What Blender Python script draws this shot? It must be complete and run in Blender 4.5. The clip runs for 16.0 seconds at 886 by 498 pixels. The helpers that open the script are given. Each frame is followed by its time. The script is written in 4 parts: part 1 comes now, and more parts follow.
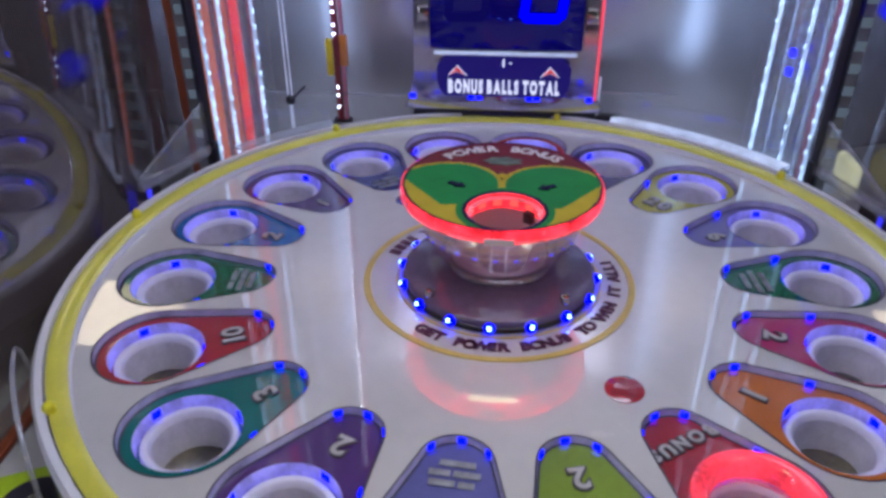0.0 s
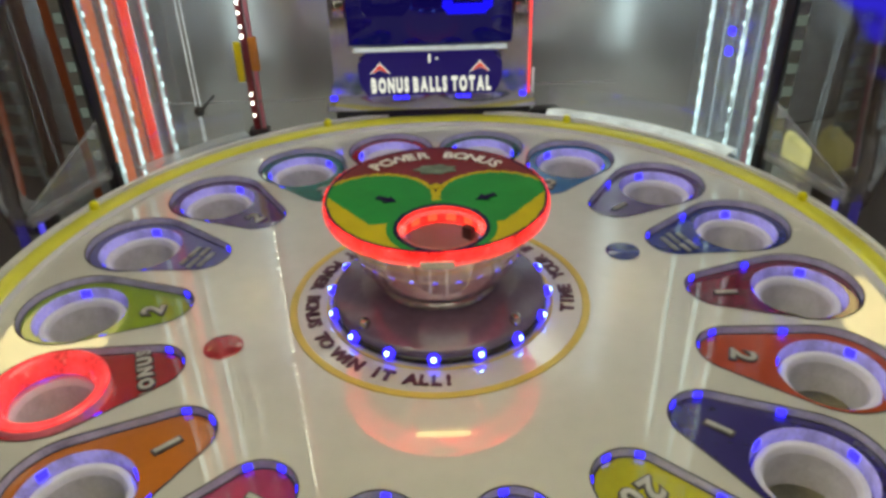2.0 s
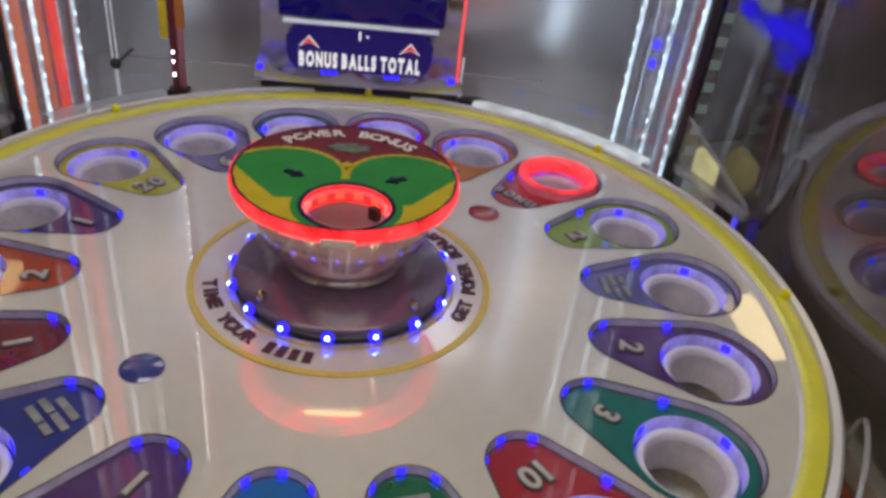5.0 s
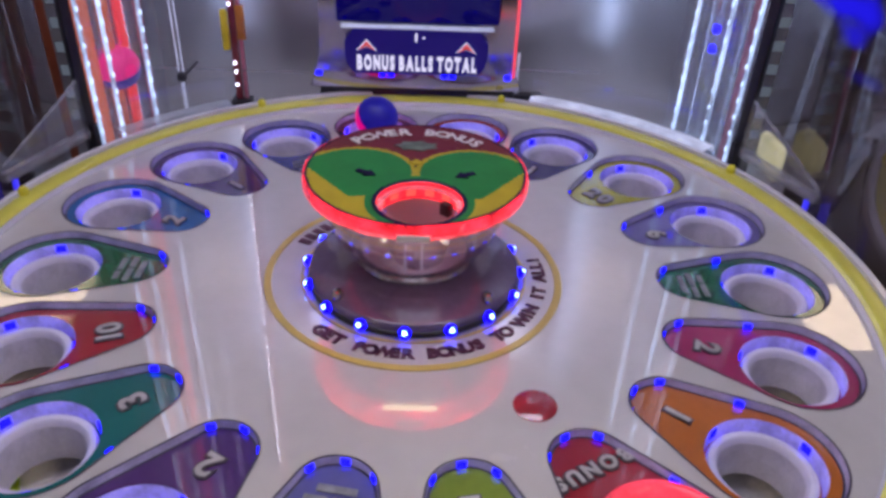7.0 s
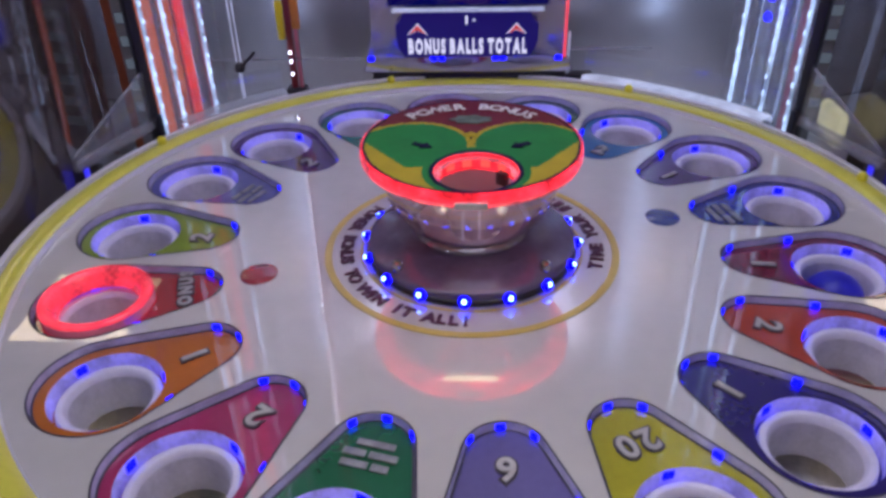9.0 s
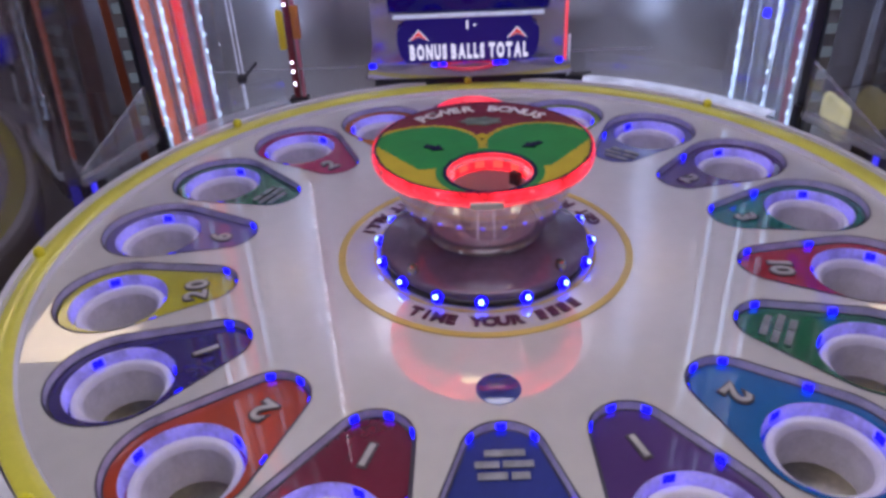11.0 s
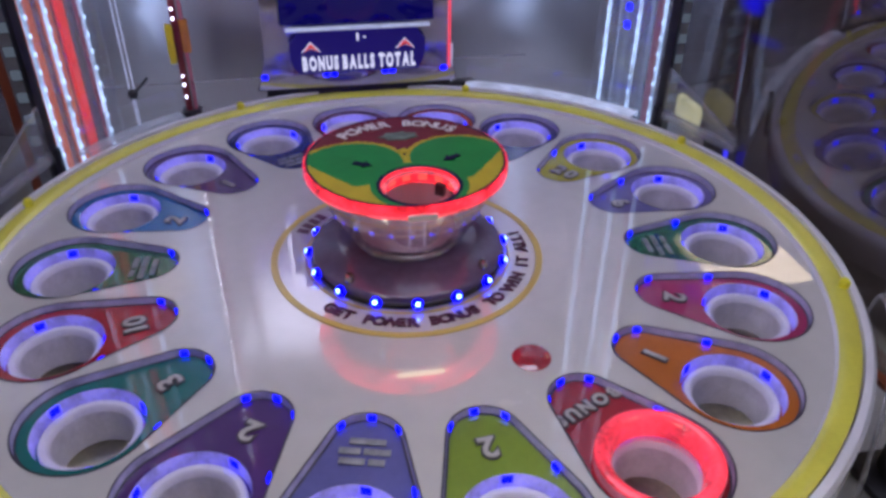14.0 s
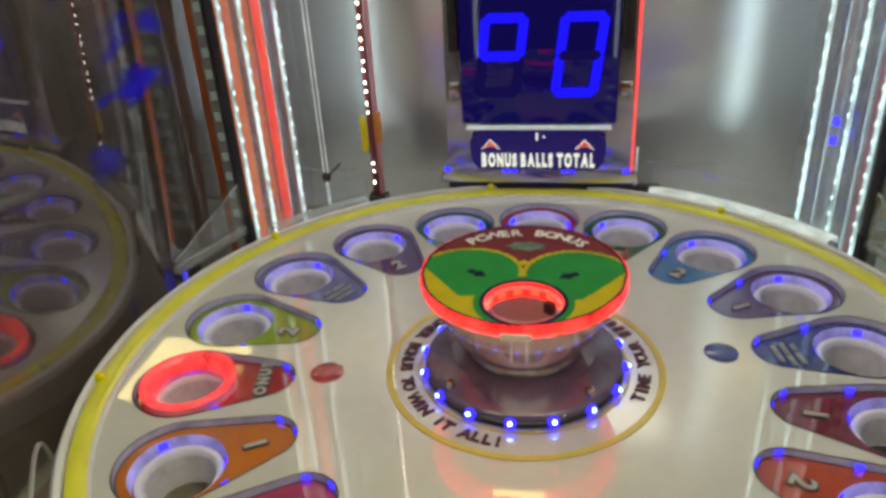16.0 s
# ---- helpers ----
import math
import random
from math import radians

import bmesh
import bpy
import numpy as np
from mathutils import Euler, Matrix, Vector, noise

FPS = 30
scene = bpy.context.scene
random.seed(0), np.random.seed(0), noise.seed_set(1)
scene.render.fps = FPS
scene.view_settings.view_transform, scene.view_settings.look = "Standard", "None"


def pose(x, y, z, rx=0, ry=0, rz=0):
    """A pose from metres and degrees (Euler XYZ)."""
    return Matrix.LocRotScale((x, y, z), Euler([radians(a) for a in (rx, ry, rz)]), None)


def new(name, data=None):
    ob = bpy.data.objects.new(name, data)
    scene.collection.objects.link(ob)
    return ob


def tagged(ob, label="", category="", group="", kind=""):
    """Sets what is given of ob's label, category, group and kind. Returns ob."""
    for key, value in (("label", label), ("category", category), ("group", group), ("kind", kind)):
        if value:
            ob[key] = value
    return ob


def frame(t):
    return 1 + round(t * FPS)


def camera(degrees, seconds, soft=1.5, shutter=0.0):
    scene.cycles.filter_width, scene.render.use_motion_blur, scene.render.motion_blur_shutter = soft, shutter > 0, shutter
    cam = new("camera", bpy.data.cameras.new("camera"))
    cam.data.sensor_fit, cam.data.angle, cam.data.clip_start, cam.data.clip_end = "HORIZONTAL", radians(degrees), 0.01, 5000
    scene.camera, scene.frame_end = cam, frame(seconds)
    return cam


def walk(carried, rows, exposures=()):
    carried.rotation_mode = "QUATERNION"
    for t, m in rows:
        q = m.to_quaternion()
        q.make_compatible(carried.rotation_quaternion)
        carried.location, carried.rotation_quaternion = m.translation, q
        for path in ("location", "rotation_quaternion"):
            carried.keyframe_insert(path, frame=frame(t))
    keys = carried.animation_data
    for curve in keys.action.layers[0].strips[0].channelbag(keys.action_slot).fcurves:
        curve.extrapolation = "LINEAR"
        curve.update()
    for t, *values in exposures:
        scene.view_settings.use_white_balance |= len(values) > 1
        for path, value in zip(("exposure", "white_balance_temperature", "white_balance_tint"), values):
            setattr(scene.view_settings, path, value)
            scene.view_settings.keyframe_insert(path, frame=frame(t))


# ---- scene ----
# The camera, hand-held in front of the cabinet: seconds, x, y, z, pitch, roll, yaw
cam = camera(59.96, 16.0, soft=3.3)
ROWS = [
    (0.0, 0.0034, -0.8138, 1.4297, -31.09, 0.14, 5.05),
    (0.5, 0.0184, -0.8617, 1.3959, -32.53, 1.16, 4.92),
    (1.0, 0.0171, -0.8003, 1.4059, -34.24, -0.18, 0.51),
    (1.5, 0.0080, -0.7309, 1.4112, -32.27, -0.20, -0.04),
    (2.0, 0.0069, -0.7165, 1.4069, -31.76, 1.51, -0.82),
    (2.5, 0.0101, -0.7181, 1.4016, -31.69, 1.16, -0.40),
    (3.0, 0.0169, -0.7271, 1.3956, -31.61, 0.58, 0.10),
    (3.5, 0.0221, -0.7229, 1.4062, -31.42, -0.68, 0.07),
    (4.0, 0.0387, -0.7104, 1.4018, -31.67, -2.83, -1.28),
    (6.5, 0.0106, -0.7331, 1.4123, -33.84, -6.98, -2.34),
    (7.0, 0.0068, -0.7290, 1.4001, -32.65, -2.09, -0.66),
    (7.5, 0.0051, -0.7328, 1.4010, -31.43, -0.14, -0.45),
    (8.0, 0.0041, -0.7274, 1.4025, -31.87, -0.12, -0.75),
    (8.5, 0.0102, -0.7558, 1.3884, -32.32, 0.54, -0.06),
    (9.0, 0.0007, -0.7535, 1.3796, -32.72, 1.12, 1.83),
    (11.5, -0.0387, -0.7647, 1.3730, -31.96, 3.21, -0.96),
    (12.0, -0.0693, -0.7720, 1.3879, -33.06, 3.10, -7.28),
    (12.5, -0.0699, -0.7655, 1.3928, -33.11, 2.81, -11.63),
    (13.0, -0.0918, -0.7618, 1.3787, -33.16, 3.71, -12.91),
    (13.5, -0.1140, -0.7940, 1.3996, -33.19, 1.76, -13.33),
    (14.0, -0.1156, -0.8008, 1.4324, -33.16, -0.57, -11.01),
    (14.5, -0.0625, -0.7747, 1.4357, -32.43, -0.56, -4.43),
    (15.0, 0.0189, -0.7397, 1.4491, -30.57, -0.18, 3.64),
    (15.5, 0.0420, -0.7257, 1.4486, -29.37, 1.00, 8.96),
    (16.0, 0.0512, -0.7715, 1.4641, -27.49, 3.03, 8.93),
]
# the blue lamps blink: the picture turns warmer while they are off; the camera's meter drifts a little
WARM = {1.0: 1, 2.0: 1, 3.0: 1, 4.0: 0.8, 15.0: 1, 16.0: 1}
TINTS = {9.0: (0.32, 5680, 24), 15.0: (0.70, 5850, 23), 16.0: (0.66, 5850, 23), 0.0: (0.46, 5450, 17), 0.5: (0.55, 5750, 16), 1.5: (0.54, 5450, 8), 3.5: (0.71, 5450, 8), 14.5: (0.58, 5350, 7), 15.5: (0.59, 6200, 20)}
LOOK = []
for r in ROWS:
    t, w = r[0], WARM.get(r[0], 0)
    stops, kelvin, tint = TINTS.get(t, (0.42, 5880, 26) if 6.0 < t < 11.9 else (0.29, 5600, 23) if 11.9 < t < 14.3 else (0.60, 5850, 23))
    LOOK.append((t, stops, kelvin + (8350 - kelvin) * w, tint + (-14 - tint) * w))
walk(cam, [(t, pose(x, y, z, 90 + pitch, roll, yaw)) for t, x, y, z, pitch, roll, yaw in ROWS], exposures=LOOK)

# ---- light ----
world = bpy.data.worlds.new("arcade_dusk")
scene.world = world
world.use_nodes = True
world.node_tree.nodes["Background"].inputs[0].default_value = (0.5, 0.48, 0.6, 1)
world.node_tree.nodes["Background"].inputs[1].default_value = 0.12


# ---- materials ----
def mat(name, color, rough=0.5, metal=0.0, coat=0.0, noise_scale=0.0, noise_amt=0.15, bump=0.0, stretch=(1, 1, 1),
        emit=None, strength=0.0, trans=0.0, ior=1.45, alpha=1.0, spec=0.5, rough_var=0.0, coat_ior=1.5, coat_rough=0.04):
    """A principled material with two scales of procedural variation."""
    m = bpy.data.materials.new(name)
    m.use_nodes = True
    nt = m.node_tree
    b = nt.nodes["Principled BSDF"]
    c = (*color, 1)
    b.inputs["Base Color"].default_value = c
    b.inputs["Roughness"].default_value = rough
    b.inputs["Metallic"].default_value = metal
    b.inputs["Coat Weight"].default_value = coat
    b.inputs["Coat Roughness"].default_value = coat_rough
    b.inputs["Coat IOR"].default_value = coat_ior
    b.inputs["Transmission Weight"].default_value = trans
    b.inputs["IOR"].default_value = ior
    b.inputs["Alpha"].default_value = alpha
    b.inputs["Specular IOR Level"].default_value = spec
    if emit:
        b.inputs["Emission Color"].default_value = (*emit, 1)
        b.inputs["Emission Strength"].default_value = strength
    if noise_scale:
        tc = nt.nodes.new("ShaderNodeTexCoord")
        mp = nt.nodes.new("ShaderNodeMapping")
        mp.inputs["Scale"].default_value = stretch
        nt.links.new(tc.outputs["Object"], mp.inputs["Vector"])
        n1, n2 = nt.nodes.new("ShaderNodeTexNoise"), nt.nodes.new("ShaderNodeTexNoise")
        n1.inputs["Scale"].default_value, n2.inputs["Scale"].default_value = noise_scale, noise_scale * 9
        n1.inputs["Detail"].default_value = 4
        for n in (n1, n2):
            nt.links.new(mp.outputs["Vector"], n.inputs["Vector"])
        mx = nt.nodes.new("ShaderNodeMath")
        mx.operation = "MULTIPLY_ADD"
        mx.inputs[1].default_value = 0.35
        nt.links.new(n2.outputs["Fac"], mx.inputs[0])
        nt.links.new(n1.outputs["Fac"], mx.inputs[2])
        rp = nt.nodes.new("ShaderNodeMapRange")
        rp.inputs["From Min"].default_value, rp.inputs["From Max"].default_value = 0.4, 0.95
        rp.inputs["To Min"].default_value, rp.inputs["To Max"].default_value = 1 - noise_amt, 1 + noise_amt
        nt.links.new(mx.outputs[0], rp.inputs["Value"])
        ml = nt.nodes.new("ShaderNodeVectorMath")
        ml.operation = "SCALE"
        ml.inputs[0].default_value = color
        nt.links.new(rp.outputs["Result"], ml.inputs["Scale"])
        nt.links.new(ml.outputs["Vector"], b.inputs["Base Color"])
        if emit and noise_amt > 0.25:
            es = nt.nodes.new("ShaderNodeMath")
            es.operation = "MULTIPLY"
            es.inputs[1].default_value = strength
            nt.links.new(rp.outputs["Result"], es.inputs[0])
            nt.links.new(es.outputs[0], b.inputs["Emission Strength"])
        if rough_var:
            rr = nt.nodes.new("ShaderNodeMapRange")
            rr.inputs["From Min"].default_value, rr.inputs["From Max"].default_value = 0.4, 0.95
            rr.inputs["To Min"].default_value, rr.inputs["To Max"].default_value = max(0.0, rough - rough_var), rough + rough_var
            nt.links.new(mx.outputs[0], rr.inputs["Value"])
            nt.links.new(rr.outputs["Result"], b.inputs["Roughness"])
        if bump:
            bp = nt.nodes.new("ShaderNodeBump")
            bp.inputs["Strength"].default_value = bump
            bp.inputs["Distance"].default_value = 0.002
            nt.links.new(mx.outputs[0], bp.inputs["Height"])
            nt.links.new(bp.outputs["Normal"], b.inputs["Normal"])
    return m


def glow(name, color, strength):
    m = bpy.data.materials.new(name)
    m.use_nodes = True
    nt = m.node_tree
    nt.nodes.remove(nt.nodes["Principled BSDF"])
    e = nt.nodes.new("ShaderNodeEmission")
    e.inputs["Color"].default_value = (*color, 1)
    e.inputs["Strength"].default_value = strength
    nt.links.new(e.outputs[0], nt.nodes["Material Output"].inputs["Surface"])
    return m


def clear(name, tint=(1, 1, 1), gloss=0.12, rough=0.03, haze=0.0, haze_color=(0.8, 0.8, 0.85)):
    """Thin clear plastic: mostly see-through, with a mirror sheen that grows at grazing angles and a little haze."""
    m = bpy.data.materials.new(name)
    m.use_nodes = True
    nt = m.node_tree
    nt.nodes.remove(nt.nodes["Principled BSDF"])
    tr, gl, df = (nt.nodes.new("ShaderNodeBsdf" + k) for k in ("Transparent", "Glossy", "Diffuse"))
    tr.inputs["Color"].default_value = (*tint, 1)
    gl.inputs["Roughness"].default_value = rough
    df.inputs["Color"].default_value = (*haze_color, 1)
    lw = nt.nodes.new("ShaderNodeLayerWeight")
    lw.inputs["Blend"].default_value = 0.5
    pw = nt.nodes.new("ShaderNodeMath")
    pw.operation = "POWER"
    pw.inputs[1].default_value = 3.5
    fr = nt.nodes.new("ShaderNodeMath")
    fr.operation = "MULTIPLY_ADD"
    fr.inputs[1].default_value, fr.inputs[2].default_value = 0.55, gloss * 0.3
    nt.links.new(lw.outputs["Facing"], pw.inputs[0])
    nt.links.new(pw.outputs[0], fr.inputs[0])
    m1, m2 = nt.nodes.new("ShaderNodeMixShader"), nt.nodes.new("ShaderNodeMixShader")
    m1.inputs["Fac"].default_value = haze
    nt.links.new(tr.outputs[0], m1.inputs[1])
    nt.links.new(df.outputs[0], m1.inputs[2])
    nt.links.new(fr.outputs[0], m2.inputs["Fac"])
    nt.links.new(m1.outputs[0], m2.inputs[1])
    nt.links.new(gl.outputs[0], m2.inputs[2])
    nt.links.new(m2.outputs[0], nt.nodes["Material Output"].inputs["Surface"])
    return m


def dark_mirror(name, color, reflect, rough, see):
    """Smoked glass: a faint mirror over a dark body."""
    m = bpy.data.materials.new(name)
    m.use_nodes = True
    nt = m.node_tree
    nt.nodes.remove(nt.nodes["Principled BSDF"])
    gl, df = nt.nodes.new("ShaderNodeBsdfGlossy"), nt.nodes.new("ShaderNodeBsdfDiffuse")
    gl.inputs["Roughness"].default_value = rough
    gl.inputs["Color"].default_value = (0.95, 0.93, 0.98, 1)
    ns = nt.nodes.new("ShaderNodeTexNoise")
    ns.inputs["Scale"].default_value = 3.0
    ns.inputs["Detail"].default_value = 5
    cr = nt.nodes.new("ShaderNodeMapRange")
    cr.inputs["To Min"].default_value, cr.inputs["To Max"].default_value = 0.5, 1.5
    sc = nt.nodes.new("ShaderNodeVectorMath")
    sc.operation = "SCALE"
    sc.inputs[0].default_value = color
    tc = nt.nodes.new("ShaderNodeTexCoord")
    nt.links.new(tc.outputs["Object"], ns.inputs["Vector"])
    nt.links.new(ns.outputs["Fac"], cr.inputs["Value"])
    nt.links.new(cr.outputs["Result"], sc.inputs["Scale"])
    nt.links.new(sc.outputs["Vector"], df.inputs["Color"])
    mx, thru, tr = nt.nodes.new("ShaderNodeMixShader"), nt.nodes.new("ShaderNodeMixShader"), nt.nodes.new("ShaderNodeBsdfTransparent")
    mx.inputs["Fac"].default_value, thru.inputs["Fac"].default_value = reflect, see
    nt.links.new(df.outputs[0], thru.inputs[1])
    nt.links.new(tr.outputs[0], thru.inputs[2])
    nt.links.new(thru.outputs[0], mx.inputs[1])
    nt.links.new(gl.outputs[0], mx.inputs[2])
    nt.links.new(mx.outputs[0], nt.nodes["Material Output"].inputs["Surface"])
    return m


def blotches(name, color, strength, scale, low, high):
    """Emission blotches that paint the blurred blue light seen in smoked glass."""
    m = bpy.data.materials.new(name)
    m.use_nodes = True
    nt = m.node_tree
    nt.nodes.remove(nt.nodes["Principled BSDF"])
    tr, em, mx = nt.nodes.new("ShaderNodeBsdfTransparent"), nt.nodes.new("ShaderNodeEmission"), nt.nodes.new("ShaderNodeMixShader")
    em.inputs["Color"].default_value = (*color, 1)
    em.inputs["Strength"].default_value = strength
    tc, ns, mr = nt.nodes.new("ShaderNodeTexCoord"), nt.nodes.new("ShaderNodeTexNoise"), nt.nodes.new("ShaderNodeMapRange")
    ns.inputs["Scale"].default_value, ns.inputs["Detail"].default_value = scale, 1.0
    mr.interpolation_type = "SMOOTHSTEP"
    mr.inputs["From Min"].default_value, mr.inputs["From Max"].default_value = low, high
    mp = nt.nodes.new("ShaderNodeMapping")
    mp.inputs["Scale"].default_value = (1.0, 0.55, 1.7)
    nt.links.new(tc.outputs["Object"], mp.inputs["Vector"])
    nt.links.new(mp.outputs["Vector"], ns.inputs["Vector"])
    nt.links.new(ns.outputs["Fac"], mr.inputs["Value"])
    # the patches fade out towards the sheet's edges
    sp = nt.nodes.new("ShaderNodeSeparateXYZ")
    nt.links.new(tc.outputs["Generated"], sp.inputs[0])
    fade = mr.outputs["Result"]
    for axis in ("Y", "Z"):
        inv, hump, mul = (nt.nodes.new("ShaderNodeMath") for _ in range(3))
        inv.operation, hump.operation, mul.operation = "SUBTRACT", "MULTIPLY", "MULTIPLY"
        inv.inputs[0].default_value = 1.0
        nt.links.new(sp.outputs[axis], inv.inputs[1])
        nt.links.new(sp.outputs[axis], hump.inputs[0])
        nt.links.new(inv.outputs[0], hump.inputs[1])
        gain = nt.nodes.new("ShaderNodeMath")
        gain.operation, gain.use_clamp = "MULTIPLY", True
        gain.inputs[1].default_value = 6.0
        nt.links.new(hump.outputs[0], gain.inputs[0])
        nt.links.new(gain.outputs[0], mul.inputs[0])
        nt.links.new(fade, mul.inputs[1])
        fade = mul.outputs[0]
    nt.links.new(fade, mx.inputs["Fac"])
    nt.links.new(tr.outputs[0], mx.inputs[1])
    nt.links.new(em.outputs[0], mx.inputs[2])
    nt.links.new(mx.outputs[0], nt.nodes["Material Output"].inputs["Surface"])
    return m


# Painted blue light for the side glass: broad patches east, small spots west
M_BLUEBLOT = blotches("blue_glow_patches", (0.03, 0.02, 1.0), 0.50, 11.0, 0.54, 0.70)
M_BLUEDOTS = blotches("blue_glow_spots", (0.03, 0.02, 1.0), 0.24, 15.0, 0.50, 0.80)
M_DISC = mat("white_acrylic", (0.67, 0.65, 0.62), 0.2, coat=1.0, noise_scale=5, noise_amt=0.09, rough_var=0.08, coat_ior=2.9, coat_rough=0.02)
M_RIM = mat("frosted_rim", (0.75, 0.74, 0.78), 0.18, coat=0.5, noise_scale=14, noise_amt=0.08)
M_YELLOW = mat("yellow_vinyl", (0.70, 0.66, 0.07), 0.3, coat=1.0, noise_scale=18, noise_amt=0.12, coat_ior=1.6)
M_GOLD = mat("mustard_print", (0.62, 0.48, 0.12), 0.3, coat=0.4, noise_scale=20, noise_amt=0.12)
M_TEXT = mat("plum_print", (0.10, 0.035, 0.06), 0.35, noise_scale=40, noise_amt=0.3)
# Serves the printed groove and the painted shade line below it
M_GROOVESHADE = mat("groove_and_shade", (0.045, 0.04, 0.06), 0.35, noise_scale=30, noise_amt=0.3)
# Emission in these two paints the blue lamplight falling on pocket walls
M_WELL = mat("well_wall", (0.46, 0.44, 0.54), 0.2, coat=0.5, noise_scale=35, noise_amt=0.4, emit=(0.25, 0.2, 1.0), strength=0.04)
M_COLLAR = mat("blue_glow_step", (0.55, 0.53, 0.76), 0.25, coat=0.6, noise_scale=22, noise_amt=0.55, emit=(0.16, 0.12, 1.0), strength=0.22)
M_TUBE = mat("white_tube", (0.70, 0.68, 0.76), 0.35, noise_scale=20, noise_amt=0.14)
# Darker copy of the tube: shade inside the hole put into its colour
M_THROAT = mat("shaded_throat", (0.60, 0.58, 0.63), 0.4, noise_scale=30, noise_amt=0.25)
M_FLOORCUP = mat("grey_cup", (0.30, 0.29, 0.28), 0.5, noise_scale=25, noise_amt=0.3)
M_LED = glow("blue_led", (0.012, 0.008, 1.0), 3.0)
M_LEDCORE = glow("blue_led_core", (0.16, 0.30, 1.0), 13.0)
# Outer glow sphere that paints the halo around each hub LED
M_LEDHALO = glow("blue_led_halo", (0.012, 0.006, 1.0), 3.2)
M_WHITELED = glow("white_led", (0.62, 0.80, 1.0), 1.6)
M_STICKLED = glow("stick_led", (0.85, 0.93, 1.0), 7.5)
M_DIMLED = glow("dim_led", (0.62, 0.74, 0.80), 0.11)
M_REARLED = glow("rear_fill", (0.60, 0.76, 1.0), 5.5)
M_PEG = mat("yellow_peg", (0.78, 0.72, 0.02), 0.35, noise_scale=30, noise_amt=0.15)
# Emission paints the blue light that the stud reflects
M_BLUESTUD = mat("blue_lit_stud", (0.25, 0.22, 0.7), 0.25, noise_scale=40, noise_amt=0.3, emit=(0.03, 0.02, 1.0), strength=0.5)
M_FILLTUBE = glow("led_tube", (0.90, 0.95, 1.0), 18.0)
M_CREAM = glow("warm_strip", (1.0, 0.74, 0.34), 1.9)
M_CREAMDIM = mat("cream_glow", (0.45, 0.42, 0.26), 0.4, noise_scale=20, noise_amt=0.4, emit=(1.0, 0.92, 0.40), strength=0.30)
M_REDGLOW = mat("red_lit_acrylic", (0.45, 0.02, 0.03), 0.12, coat=0.6, noise_scale=44, noise_amt=0.95, emit=(1.0, 0.022, 0.030), strength=1.15)
M_REDHOT = glow("red_led", (1.0, 0.07, 0.045), 1.3)
M_BONUSRING = mat("lit_bonus_ring", (0.50, 0.05, 0.08), 0.25, coat=0.4, noise_scale=24, noise_amt=0.7, emit=(1.0, 0.04, 0.055), strength=0.62)
# Next two: red light within clear walls, put in as pink and glow
M_PINKWALL = mat("pink_collar_wall", (0.62, 0.30, 0.38), 0.2, coat=0.6, noise_scale=30, noise_amt=0.35, emit=(1.0, 0.08, 0.12), strength=0.10)
M_SKIRT = mat("pink_rim_skirt", (0.60, 0.16, 0.20), 0.12, coat=0.8, noise_scale=40, noise_amt=0.95, emit=(1.0, 0.05, 0.06), strength=0.75)
M_EMBLEM = mat("emblem_print", (0.13, 0.16, 0.12), 0.5, spec=0.2, noise_scale=60, noise_amt=0.5)
M_BROWN = mat("bronze_plastic", (0.15, 0.115, 0.22), 0.2, coat=1.0, noise_scale=12, noise_amt=0.25, rough_var=0.06)
M_BLACK = mat("black_plastic", (0.018, 0.017, 0.02), 0.3, noise_scale=25, noise_amt=0.4)
M_STEEL = mat("brushed_steel", (0.72, 0.71, 0.74), 0.24, metal=0.72, noise_scale=3, noise_amt=0.03, stretch=(3, 3, 0.5), rough_var=0.012)
M_SILVER = mat("silver_panel", (0.62, 0.60, 0.66), 0.14, metal=0.8, noise_scale=8, noise_amt=0.16, stretch=(1, 1, 4), rough_var=0.08)
M_SCREW = mat("screw_steel", (0.55, 0.52, 0.46), 0.18, metal=1.0, noise_scale=60, noise_amt=0.2)
M_DECK = mat("white_deck", (0.70, 0.69, 0.66), 0.4, noise_scale=9, noise_amt=0.14, bump=0.1)
M_TRAY = mat("pale_tray", (0.86, 0.83, 0.76), 0.4, noise_scale=18, noise_amt=0.35)
M_RUBBER = mat("black_rubber", (0.022, 0.02, 0.035), 0.45, noise_scale=30, noise_amt=0.4)
M_LIMEDARK = mat("olive_plastic", (0.24, 0.40, 0.03), 0.4, coat=0.2, noise_scale=22, noise_amt=0.3)
M_LIME = mat("lime_plastic", (0.62, 0.86, 0.02), 0.35, coat=0.3, noise_scale=15, noise_amt=0.15)
M_DKGREEN = mat("green_edge", (0.05, 0.25, 0.05), 0.4, noise_scale=15, noise_amt=0.2)
M_CLEAR = clear("clear_acrylic", (0.94, 0.96, 0.97), 0.2, 0.04, 0.07)
# Emission here paints the LED light that clear acrylic picks up
M_GLOWEDGE = mat("glowing_acrylic_edge", (0.72, 0.76, 0.8), 0.2, coat=0.5, noise_scale=30, noise_amt=0.3, emit=(0.7, 0.8, 1.0), strength=0.20)
M_EDGEDIM = clear("polished_edge", (0.85, 0.86, 0.88), 0.5, 0.08, 0.34, (0.62, 0.62, 0.66))
M_TUBELIT = mat("lit_led_channel", (0.70, 0.74, 0.8), 0.25, coat=0.5, noise_scale=40, noise_amt=0.9, stretch=(1, 1, 0.35), emit=(0.56, 0.76, 1.0), strength=0.72)
